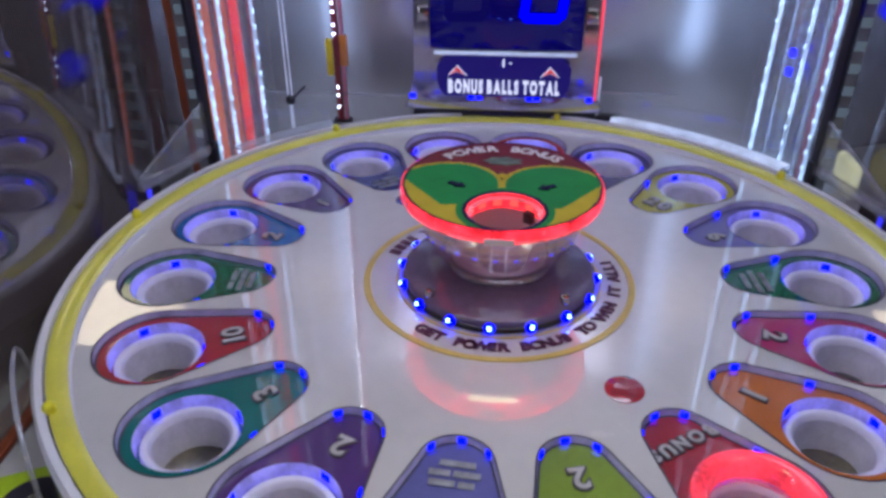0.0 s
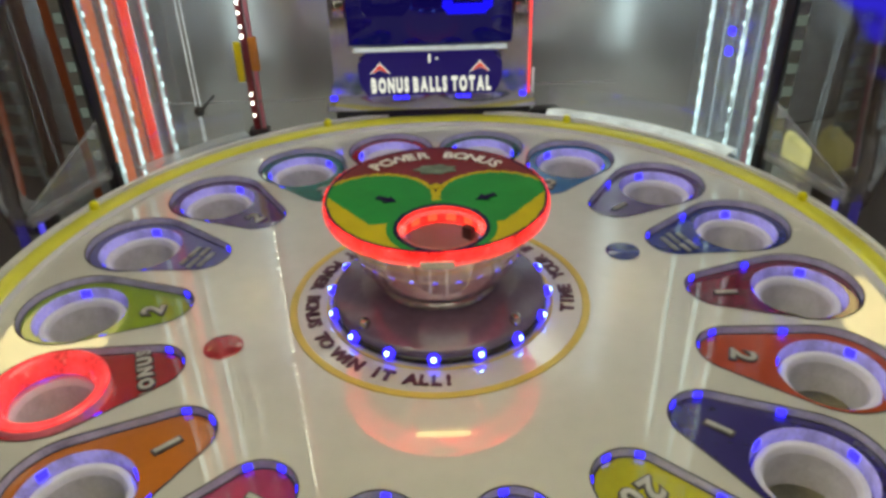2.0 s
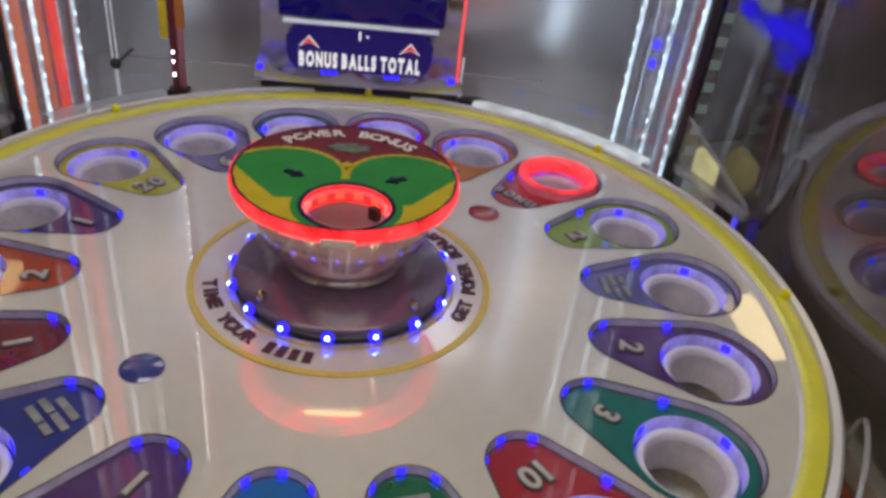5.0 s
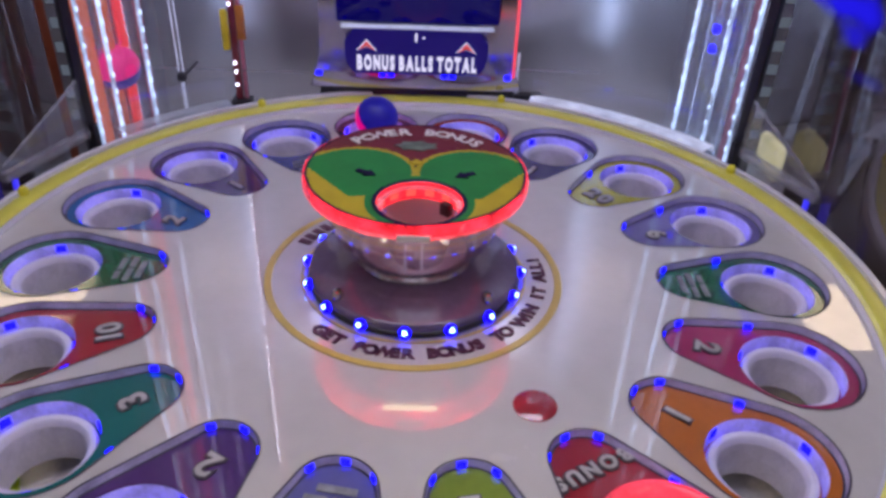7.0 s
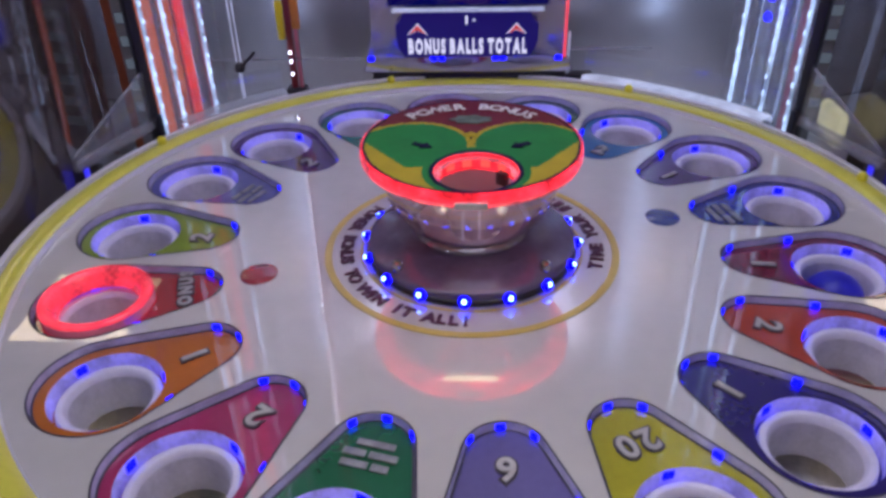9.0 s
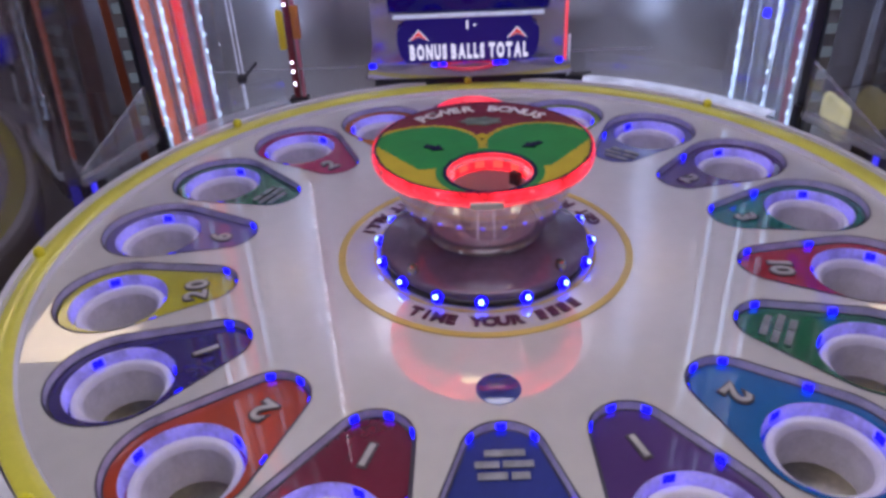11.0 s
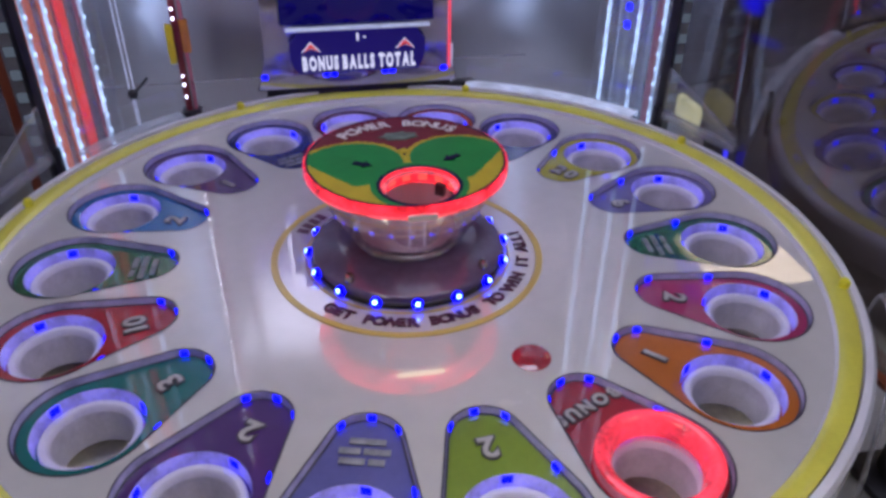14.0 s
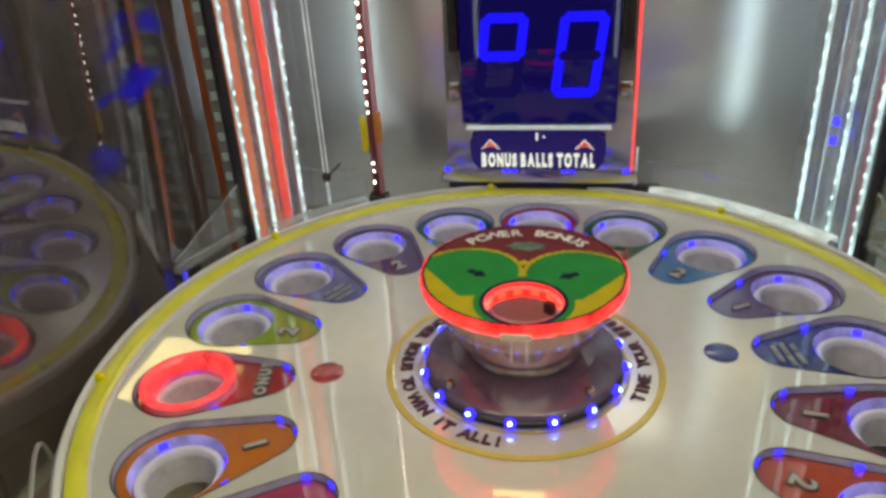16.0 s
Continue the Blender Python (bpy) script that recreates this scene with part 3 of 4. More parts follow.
            cache["tube"] = part("cup", lathe([(0.0478, -WELL - STEP), (0.0476, -WELL - 0.0120), (0.0466, -WELL - 0.0104), (0.0450, -WELL - 0.0100), (0.0410, -WELL - 0.0106), (0.0390, -WELL - 0.0125), (0.0376, -WELL - 0.0170)], 48), M_TUBE, pk, "white funnel of the hole")
            cache["throat"] = part("throat", lathe([(0.0376, -WELL - 0.0172), (0.0366, -WELL - 0.0260), (0.0360, -WELL - 0.0560)], 48), M_THROAT, pk, "lower throat of the hole, its shade put into the grey")
            part("collar_wall", lathe([(0.0585, -WELL + 0.001), (0.0585, 0.0030)], 64), M_PINKWALL, pk, "outer wall of the collar, red light put in as pink")
            part("collar", lathe([(0.0585, 0.0032), (0.0578, 0.0060), (0.0550, 0.0076), (0.0520, 0.0074), (0.0485, 0.0058), (0.0450, 0.0018), (0.0425, -0.0050), (0.0405, -WELL - 0.0040)], 64), M_BONUSRING, pk, "red-lit bonus collar")
            cache["collar"] = part("lit_step", lathe([(0.0522, -WELL), (0.0516, -WELL - 0.0014), (0.0508, -WELL - STEP)], 64), M_COLLAR, pk, "step round the hole, blue lamplight put in as glow")
        else:
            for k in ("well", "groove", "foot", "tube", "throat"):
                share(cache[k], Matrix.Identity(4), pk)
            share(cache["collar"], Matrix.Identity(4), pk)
        part("ledge", band(circle(0.0508, 64), -WELL - STEP, circle(0.0476, 64), -WELL - STEP), PLATES[colour], pk, smooth=None)
        # blue lamps in the walls of the pocket
        spots = [(-0.0944 - 0.0345, 0.0, 0), (-0.094 - 0.022, 0.0275, -52), (-0.094 - 0.022, -0.0275, 52), (-0.045, 0.0505, -72)]
        ring = [(-0.0512 * math.cos(radians(a)), 0.0512 * math.sin(radians(a)), -a) for a in (8, 115, -105)]
        for x, y, rz in spots + ring:
            m = pose(x, y, -0.0048 if (x, y, rz) in spots else -WELL - 0.0060, 0, 0, rz)
            if (x, y, rz) in ring:
                if "ring_led" not in cache:
                    cache["ring_led"] = part("ring_lamp", new_box(-0.0006, 0.0014, -0.0052, 0.0052, -0.0044, 0.0044, 0.0008), M_LED, pk)
                    cache["ring_led"].matrix_local = m
                else:
                    share(cache["ring_led"], m, pk)
            elif "led" not in cache:
                cache["led"] = part("lamp_dot", new_box(-0.0006, 0.0012, -0.0040, 0.0040, -0.0036, 0.0036, 0.0006), M_LED, pk)
                cache["led"].matrix_local = m
            else:
                share(cache["led"], m, pk)
        # wording, its top towards the rim
        if word:
            size = {"BONUS": 0.0195, "20": 0.033, "10": 0.033}.get(word, 0.034)
            xc = -0.0905 if lit else -0.085
            spelled("number_edge", word, size, pose(xc, 0, -WELL + 0.0010, 0, 0, -90), M_NUMEDGE, pk, 0.0005, 0.0028, 0.02)
            spelled("number", word, size, pose(xc, 0, -WELL + 0.0022, 0, 0, -90), M_NUM, pk, 0.0005, 0.0008, 0.02 + 0.0040 / size)
        else:
            for x, y0, y1 in ((-0.100, -0.016, 0.018), (-0.088, -0.024, -0.004), (-0.088, -0.001, 0.024), (-0.076, -0.022, 0.002), (-0.076, 0.005, 0.020)):
                b = part("word_bar", new_box(-0.0036, 0.0036, y0, y1, -0.0006, 0.0006, 0.0003), M_WORD, pk)
                b.matrix_local = pose(x, 0, -WELL + 0.0018)
    return tt


turntable = build_turntable()


def build_tray():
    t = thing("catch_tray", "white catch tray under the turntable with a drain hole", "tray")
    drain = (R_POCKET * math.cos(radians(94.3)), R_POCKET * math.sin(radians(94.3)))
    part("floor", sheet([circle(0.50, 96), circle(0.20, 48), circle(0.046, 32, *drain)], 0.814), M_TRAY, t, smooth=None)
    for k in range(3):
        a = radians(30 + 120 * k)
        part("support", lathe([(0.01, 0.80), (0.01, 0.8138)], 12, center=(0.3 * math.cos(a), 0.3 * math.sin(a))), M_STEEL, t)
    return t


build_tray()


# ---- hub and bowl ----
def build_hub():
    hub = thing("led_hub", "dark violet hub ringed with blue LEDs", "hub", at=(0, 0, ZD))
    part("skirt", lathe([(0.1200, 0.0015), (0.1208, 0.003), (0.1204, 0.0075), (0.1185, 0.0085)], 128), M_BLACK, hub, "black LED band")
    part("cover", lathe([(0.1190, 0.0085), (0.1194, 0.0110), (0.1185, 0.0138), (0.1165, 0.0156), (0.1140, 0.0166), (0.0880, 0.0255), (0.0840, 0.0264), (0.0, 0.0272)], 128), M_BROWN, hub, "glossy smoked violet cover")
    part("core", lathe([(0.09, -0.03), (0.09, 0.0012), (0.119, 0.0014)], 64), M_BLACK, hub)
    led = core = None
    for k in range(16):
        a = -93.3 + 22.5 * k
        m = pose(0.1200 * math.cos(radians(a)), 0.1200 * math.sin(radians(a)), 0.0080, 0, 0, a)
        if led is None:
            bm = bmesh.new()
            bmesh.ops.create_uvsphere(bm, u_segments=12, v_segments=8, radius=0.0066)
            led = part("led", bm, M_LEDHALO, hub, "blue LED")
            led.matrix_local = m
        else:
            share(led, m, hub)
        c = m @ pose(0.0038, 0, 0.0022)
        if core is None:
            bm = bmesh.new()
            bmesh.ops.create_uvsphere(bm, u_segments=10, v_segments=6, radius=0.0030)
            core = part("led_core", bm, M_LEDCORE, hub, "bright LED die")
            core.matrix_local = c
        else:
            share(core, c, hub)
    screw = None
    for x, y in ((-0.0785, -0.0745), (0.0785, -0.0745), (-0.0785, 0.0745), (0.0785, 0.0745)):
        m = pose(x, y, 0.0180)
        if screw is None:
            screw = part("screw", lathe([(0.0, 0.0070), (0.0024, 0.0070), (0.0027, 0.0086), (0.0052, 0.0078), (0.0062, 0.004), (0.0062, 0.0)], 20), M_SCREW, hub, "domed steel screw")
            screw.matrix_local = m
        else:
            share(screw, m, hub)
    return hub


build_hub()

HOLE = (0.005, -0.0700, 0.0430)
Z_RIM = 1.0325


def build_bowl():
    bowl = thing("bonus_bowl", "clear funnel bowl with a printed green and crimson lid, glowing red", "bowl", at=(0, 0, 0))
    # foot and clear funnel
    part("foot", lathe([(0.0, ZD + 0.0276), (0.0640, ZD + 0.0276), (0.0662, ZD + 0.0300), (0.0652, ZD + 0.0330), (0.0630, ZD + 0.0345)], 96), M_BOWL, bowl, "clear foot ring")
    part("shell", lathe([(0.0630, ZD + 0.0345), (0.0690, ZD + 0.0400), (0.0785, ZD + 0.0500), (0.0865, ZD + 0.0620), (0.0925, ZD + 0.0750), (0.0970, ZD + 0.0900), (0.0998, ZD + 0.1060), (0.1005, Z_RIM - 0.0175)], 96), M_SHELL, bowl, "clear funnel wall")
    part("dark_seal", lathe([(0.0665, ZD + 0.0385), (0.0685, ZD + 0.0405), (0.0705, ZD + 0.0425)], 64), M_BLACK, bowl, "dark sealing ring")
    part("rim_skirt", lathe([(0.1010, Z_RIM - 0.0170), (0.1150, Z_RIM - 0.0170), (0.1180, Z_RIM - 0.0152), (0.1193, Z_RIM - 0.0115)], 128), M_SKIRT, bowl, "lower rim, red light inside put in as pink glow")
    part("rim", lathe([(0.1193, Z_RIM - 0.0113), (0.1196, Z_RIM - 0.0090), (0.1195, Z_RIM - 0.005), (0.1185, Z_RIM - 0.001), (0.1160, Z_RIM - 0.0005)], 128), M_REDGLOW, bowl, "rim lit red from within")
    # chute tube under the hole
    part("chute", lathe([(HOLE[2], Z_RIM - 0.001), (HOLE[2] - 0.001, Z_RIM - 0.020)], 64, center=HOLE[:2]), M_REDGLOW, bowl, "red-lit collar of the hole")
    part("chute_wall", lathe([(HOLE[2] - 0.001, Z_RIM - 0.0205), (HOLE[2] - 0.006, Z_RIM - 0.05), (HOLE[2] - 0.016, ZD + 0.046)], 64, center=(HOLE[0], HOLE[1] * 0.5)), M_CHUTE, bowl, "cloudy clear chute")
    part("inner_floor", lathe([(0.0, ZD + 0.0350), (0.054, ZD + 0.0352), (0.0595, ZD + 0.0375)], 64), M_TUBE, bowl, "pale floor inside the bowl")
    part("hole_lip", lathe([(HOLE[2] - 0.0005, Z_RIM - 0.0045), (HOLE[2] - 0.0062, Z_RIM - 0.0060)], 64, center=HOLE[:2]), M_LIP, bowl, "pale pink inner lip of the hole")
    for k in range(6):
        a = radians(22 + 27 * k)
        part("red_led", new_box(-0.0050, 0.0050, -0.0008, 0.0008, -0.006, 0.005, 0.0006), M_REDHOT, bowl).matrix_local = pose(
            HOLE[0] + (HOLE[2] - 0.002) * math.cos(a), HOLE[1] + (HOLE[2] - 0.002) * math.sin(a), Z_RIM - 0.010, 0, 0, math.degrees(a) + 90)
    part("sensor", new_box(-0.006, 0.006, -0.004, 0.004, -0.014, 0.0, 0.001), M_BLACK, bowl, "black sensor in the hole").matrix_local = pose(HOLE[0] + 0.027, HOLE[1] + 0.020, Z_RIM - 0.012, 0, 0, -40)
    # small white plate on the front of the rim
    part("label_plate", new_box(-0.016, 0.016, -0.1212, -0.1190, Z_RIM - 0.0160, Z_RIM - 0.0085, 0.0008), M_ARTWHITE, bowl, "small pale label")
    # unseen emitter placed to mirror a warm bar on the table
    part("added_under_strip", new_box(-0.030, 0.030, -0.106, -0.099, 1.0120, 1.0140, 0.0008), M_CREAM, bowl, "unseen warm strip added for its reflection on the table")
    # two clear posts behind the front
    for x in (-0.0085, 0.0085):
        part("post", lathe([(0.0016, ZD + 0.0560), (0.0016, ZD + 0.0930)], 12, center=(x, -0.0780)), M_GLOWEDGE, bowl)
    # printed lid: quads between the hole and the edge, coloured by the pattern
    bm = bmesh.new()
    nu, nv, R = 220, 60, 0.1165
    grid = []
    for i in range(nu):
        a = 2 * math.pi * i / nu
        h = Vector((HOLE[0] + HOLE[2] * math.cos(a), HOLE[1] + HOLE[2] * math.sin(a), 0))
        d = Vector((math.cos(a), math.sin(a), 0))
        b = h.dot(d)
        t = -b + math.sqrt(b * b - h.dot(h) + R * R)
        grid.append([bm.verts.new((*(h + d * t * j / nv).xy, Z_RIM)) for j in range(nv + 1)])

    def lobe(x, y, cx, cy, rx, ry, turn):
        x -= cx
        y -= cy
        c, s = math.cos(turn), math.sin(turn)
        return ((x * c + y * s) / rx) ** 2 + ((-x * s + y * c) / ry) ** 2

    for i in range(nu):
        for j in range(nv):
            f = bm.faces.new((grid[i][j], grid[i][j + 1], grid[(i + 1) % nu][j + 1], grid[(i + 1) % nu][j]))
            p = f.calc_center_median()
            x, y, r = abs(p.x), p.y, math.hypot(p.x, p.y)
            rh = math.hypot(p.x - HOLE[0], p.y - HOLE[1])
            u, v = x / 0.1165, y / 0.1165
            g = lobe(x, y, 0.0625, -0.008, 0.0585, 0.054, -0.12)
            above_wedge = (0.95 - u) * 0.57 + (v + 0.05) * 0.45 > 0
            if r > 0.1135 or rh < HOLE[2] + 0.0045:
                k = 3
            elif rh < HOLE[2] + 0.0115 and y < 0.0:
                k = 1
            elif g < 1 and above_wedge:
                k = 1
            elif g < 1.17 or (y < -0.01 and x > 0.03):
                k = 2
            elif y < 0.022 and x < 0.022:
                k = 3
            else:
                k = 0
            f.material_index = k
    part("lid", bm, [M_ARTRED, M_ARTGREEN, M_ARTYELLOW, M_ARTNAVY], bowl, "printed lid with two green lobes", smooth=None)
    # arched title and arrows
    body = "POWER BONUS"
    for i, ch in enumerate(body):
        if ch != " ":
            a = 139 - 98 * (i + 0.5) / len(body)
            lettering("letter", ch, 0.0225, pose(0.0945 * math.cos(radians(a)), 0.0920 * math.sin(radians(a)), Z_RIM + 0.0010, 0, 0, a - 90), M_ARTWHITE, bowl, 0.0004, 0.0005)
    for s in (-1, 1):
        arrow = prism([(-0.011, -0.0035), (0.001, -0.0035), (0.001, -0.008), (0.012, 0.0), (0.001, 0.008), (0.001, 0.0035), (-0.011, 0.0035)], -0.0004, 0.0004)
        part("arrow", arrow, M_ARTNAVY, bowl).matrix_local = pose(s * 0.052, -0.012, Z_RIM + 0.0010, 0, 0, -28 if s < 0 else 208)
    emblem = prism([(0.026 * math.cos(t) * (1 if k % 2 else 0.72), 0.013 * math.sin(t) * (1 if k % 2 else 0.8)) for k, t in enumerate(2 * math.pi * i / 14 for i in range(14))], -0.0004, 0.0004)
    part("emblem", emblem, M_EMBLEM, bowl, "plain printed emblem").matrix_local = pose(0, 0.056, Z_RIM + 0.0008)
    part("emblem_mark", prism([(0.008, 0.0), (0.0, 0.008), (-0.008, 0.0), (0.0, -0.006)], -0.0003, 0.0003), M_ARTYELLOW, bowl).matrix_local = pose(0, 0.014, Z_RIM + 0.0010)
    return bowl


build_bowl()


# ---- score display and sign ----
def seg_digit(parent, cx, z0, w, h, lit):
    """A leaning seven-segment digit. Segments: a top, b upper right, c lower right, d bottom, e lower left, f upper left, g middle."""
    th = 0.0155
    lean = 0.12
    hw, hh = w / 2, h / 2
    bars = dict(a=(0, h, 1), d=(0, 0, 1), g=(0, hh, 1), b=(hw, hh * 1.5, 0), c=(hw, hh * 0.5, 0), e=(-hw, hh * 0.5, 0), f=(-hw, hh * 1.5, 0))
    for k, (x, z, flat) in bars.items():
        L = (w if flat else hh) / 2 + 0.0035
        pts = [(-L, 0), (-L + 0.006, th / 2), (L - 0.006, th / 2), (L, 0), (L - 0.006, -th / 2), (-L + 0.006, -th / 2)]
        if not flat:
            pts = [(q, p) for p, q in pts][::-1]
        bm = prism([(x + p + lean * (z + q), z + q) for p, q in pts], -0.0015, 0.0015 if flat else 0.0011)
        ob = part("segment", bm, M_SEG if k in lit else M_SEGOFF, parent, "lit blue segment" if k in lit else "unlit segment", smooth=None)
        ob.matrix_local = pose(cx, 0, z0, 90, 0, 0)


def build_display():
    d = thing("score_display", "two-digit blue LED score display, zero lit", "display", at=(0, 0.49, 0))
    part("housing", new_box(-0.138, 0.126, 0.004, 0.020, 1.040, 1.292, 0.006), M_BLACK, d)
    part("screen", new_box(-0.135, 0.123, -0.001, 0.003, 1.044, 1.288, 0.001), M_SCREEN, d, "dark glossy display glass")
    part("ledge", new_box(-0.128, 0.116, -0.008, 0.006, 1.0345, 1.0395, 0.001), M_GLOWEDGE, d, "bright acrylic ledge")
    seg_digit(d, -0.074, 1.098, 0.062, 0.122, "abfg")
    seg_digit(d, 0.053, 1.098, 0.062, 0.122, "abcdef")
    for o in d.children:
        if o.name.startswith("segment"):
            o.location.y = -0.004
    return d


build_display()


def build_sign():
    s = thing("bonus_sign", "navy sign lettered in white under the display", "sign", at=(0, 0.496, 0))
    c = 0.014
    x0, x1, z0, z1 = -0.124, 0.109, 0.958, 1.034
    out = [(x0 + c, z0), (x1 - c, z0), (x1 - 0.004, z0 + c), (x1, z0 + 0.03), (x1, z1 - 0.022), (x1 - 0.012, z1 - 0.012), (x1 - c, z1), (x0 + c, z1), (x0 + 0.012, z1 - 0.012), (x0, z1 - 0.022), (x0, z0 + 0.03), (x0 + 0.004, z0 + c)]
    b = part("panel", prism(out, -0.004, 0.004, 0.001), M_NAVY, s)
    b.matrix_local = pose(0, 0, 0, 90, 0, 0)
    spelled("letter", "BONUS BALLS TOTAL", 0.0320, pose(-0.0065, -0.006, 0.9755, 90, 0, 0), M_WHITEGLOW, s, 0.0006, 0.0020, 0.075, 0.47)
    for x in (-0.088, 0.073):
        a = part("arrow", prism([(-0.017, -0.008), (0.0, 0.011), (0.017, -0.008), (0.0, -0.001)], -0.0006, 0.0006), M_WHITEGLOW, s, "white-edged red arrow")
        a.matrix_local = pose(x, -0.006, 1.004, 90, 0, 0)
        r = part("arrow_fill", prism([(-0.0135, -0.0060), (0.0, 0.0090), (0.0135, -0.0060), (0.0, 0.0)], -0.0005, 0.0005), M_REDARROW, s, "red arrow filling")
        r.matrix_local = pose(x, -0.0075, 1.004, 90, 0, 0)
    # two glowing slivers painting a white reflection on the sign
    part("mark", new_box(-0.0098, -0.0062, -0.007, -0.005, 1.013, 1.027, 0.0005), M_WHITEGLOW, s)
    part("glint_dot", new_box(0.002, 0.006, -0.007, -0.005, 1.018, 1.021, 0.0005), M_WHITEGLOW, s)
    return s


build_sign()


def build_back_panel():
    p = thing("silver_panel", "silvery panel carrying the display and sign", "panel")
    out = [(-0.185, 0.925), (0.172, 0.925), (0.160, 0.955), (0.152, 0.985), (0.152, 1.32), (-0.165, 1.32), (-0.165, 0.985), (-0.172, 0.955)]
    part("plate", prism(out, -0.525, -0.513, 0.002), M_SILVER, p).matrix_local = pose(0, 0, 0, 90, 0, 0)
    part("edge_light", new_box(0.1535, 0.1575, 0.508, 0.522, 0.95, 1.32, 0.001), M_REDTHIN, p, "thin red-lit acrylic edge")
    part("foot", new_box(-0.17, 0.16, 0.515, 0.60, 0.872, 0.924, 0.004), M_BLACK, p)
    # glowing boxes painting blue LED reflections low on the panel
    dot = None
    for x in (-0.170, -0.064, -0.050, 0.040, 0.053, 0.146):
        m = pose(x, 0.5115, 0.949)
        if dot is None:
            dot = part("blue_glint", new_box(-0.0055, 0.0055, -0.0012, 0.0012, -0.0042, 0.0042, 0.0012), M_LED, p, "blue glow standing in for a reflection in the panel")
            dot.matrix_local = m
        else:
            share(dot, m, p)
    for x in (-0.148, 0.139):
        part("mount", new_box(x - 0.008, x + 0.008, 0.496, 0.5125, 1.165, 1.260, 0.002), M_BLACK, p, "black mounting block")
        part("clamp", new_box(x - 0.010, x + 0.010, 0.500, 0.5125, 1.085, 1.110, 0.002), M_SCREW, p, "steel clamp")
    for x in (-0.15, 0.14):
        part("leg", new_box(x - 0.012, x + 0.012, 0.54, 0.565, 0.80, 0.872, 0.002), M_STEEL, p)
    return p


build_back_panel()


# ---- LED columns with clear fins ----
def build_column(s):
    """A clear corner column: black post, panel between LED strips, facing the middle. s: -1 west, 1 east."""
    name = "red-striped" if s < 0 else "clear"
    col = thing("led_column", name + " corner column with white LED strips", "column", "corner columns")
    a, b = Vector((s * 0.470, 0.335, 0)), Vector((s * 0.402, 0.437, 0))
    along = (b - a).normalized()
    out = Vector((along.y * s, -along.x * s, 0)) * 1.0
    if out.x * s < 0:
        out = -out
    L = (b - a).length
    yaw = math.degrees(math.atan2(along.y, along.x))
    z0, z1 = 0.845, 1.95

    def slab(nm, u0, u1, d0, d1, m, label="", zz0=z0, zz1=z1, bev=0.0015):
        # u runs along the panel, d away from the middle of the table
        bm = new_box(u0, u1, min(d0, d1), max(d0, d1), zz0, zz1, bev)
        side = Vector((-along.y, along.x, 0))
        k = 1 if side.dot(out) > 0 else -1
        ob = part(nm, bm, m, col, label)
        if k < 0:
            for v in ob.data.vertices:
                v.co.y = -v.co.y
            ob.data.flip_normals()
        ob.matrix_local = pose(a.x, a.y, 0, 0, 0, yaw)
        return ob

    slab("post", -0.024, -0.009, 0.0, 0.012, M_BLACK, "black corner post")
    slab("front_sheet", -0.004, L + 0.004, 0.0, 0.004, M_CLEAR, "clear front sheet")
    strips = (0.004, 0.040, 0.104) if s < 0 else (0.006, 0.052, 0.112)
    if s < 0:
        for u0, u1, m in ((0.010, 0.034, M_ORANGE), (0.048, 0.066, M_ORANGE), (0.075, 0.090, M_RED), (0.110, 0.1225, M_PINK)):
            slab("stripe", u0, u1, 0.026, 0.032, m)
        slab("backing", 0.0, L, 0.034, 0.038, M_COLBACK, "clear backing")
    else:
        slab("stripe", 0.017, 0.031, 0.026, 0.032, M_PINK)
        slab("backing", 0.0, L, 0.034, 0.038, M_COLBACK, "clear backing")
    led = None
    for u in strips:
        st = slab("strip", u - 0.0028, u + 0.0028, 0.008, 0.013, M_TUBELIT, "lit LED channel")
        # added emitter for highlights on the back plate, with a slab hiding it
        slab("rear_light_mask", u - 0.0042, u + 0.0042, 0.0385, 0.0405, M_FLOORCUP, "grey slab added to hide the rear strip")
        slab("rear_fill_strip", u - 0.0030, u + 0.0030, 0.0412, 0.0440, M_REARLED, "white LED strip facing the back plate")
        n = int((1.62 - z0) / 0.026)
        for i in range(n):
            z = z0 + 0.012 + i * 0.026
            m = pose(u, 0.006, z)
            if led is None:
                led = part("led", new_box(-0.0015, 0.0015, -0.0014, 0.0014, -0.0036, 0.0036, 0.0006), M_WHITELED, st, "white LED")
                led.matrix_local = m
            else:
                share(led, m, st)
        side = Vector((-along.y, along.x, 0))
        if side.dot(out) < 0:
            for o in st.children:
                o.location.y = -0.006
    if s > 0:
        for z in (1.073, 1.043):
            slab("blue_lamp", 0.072, 0.084, 0.014, 0.020, M_LED, "blue lamp inside the column", z - 0.007, z + 0.007, 0.003)
    # dim strip on the outer side of the post
    o = Vector((s * 0.506, 0.345, 0))
    st = part("outer_strip", new_box(-0.013, 0.013, 0.0, 0.006, z0, z1, 0.002), M_FLOORCUP, col, "grey outer LED strip")
    st.matrix_local = pose(o.x, o.y, 0)
    dim = None
    for i in range(24):
        m = pose(0.002, -0.002, 0.90 + i * 0.034)
        if dim is None:
            dim = part("dim_led", new_box(-0.0100, 0.0100, -0.0015, 0.0015, -0.0072, 0.0072, 0.001), M_DIMLED, st, "dim LED")
            dim.matrix_local = m
        else:
            share(dim, m, st)
    if s < 0:
        # solid orange strip painting a dim reflection beside the post
        part("orange_reflection", new_box(-0.008, 0.008, 0.0, 0.004, z0, z1, 0.001), M_DULLORANGE, col, "orange strip standing in for a reflection").matrix_local = pose(s * 0.527, 0.352, 0)
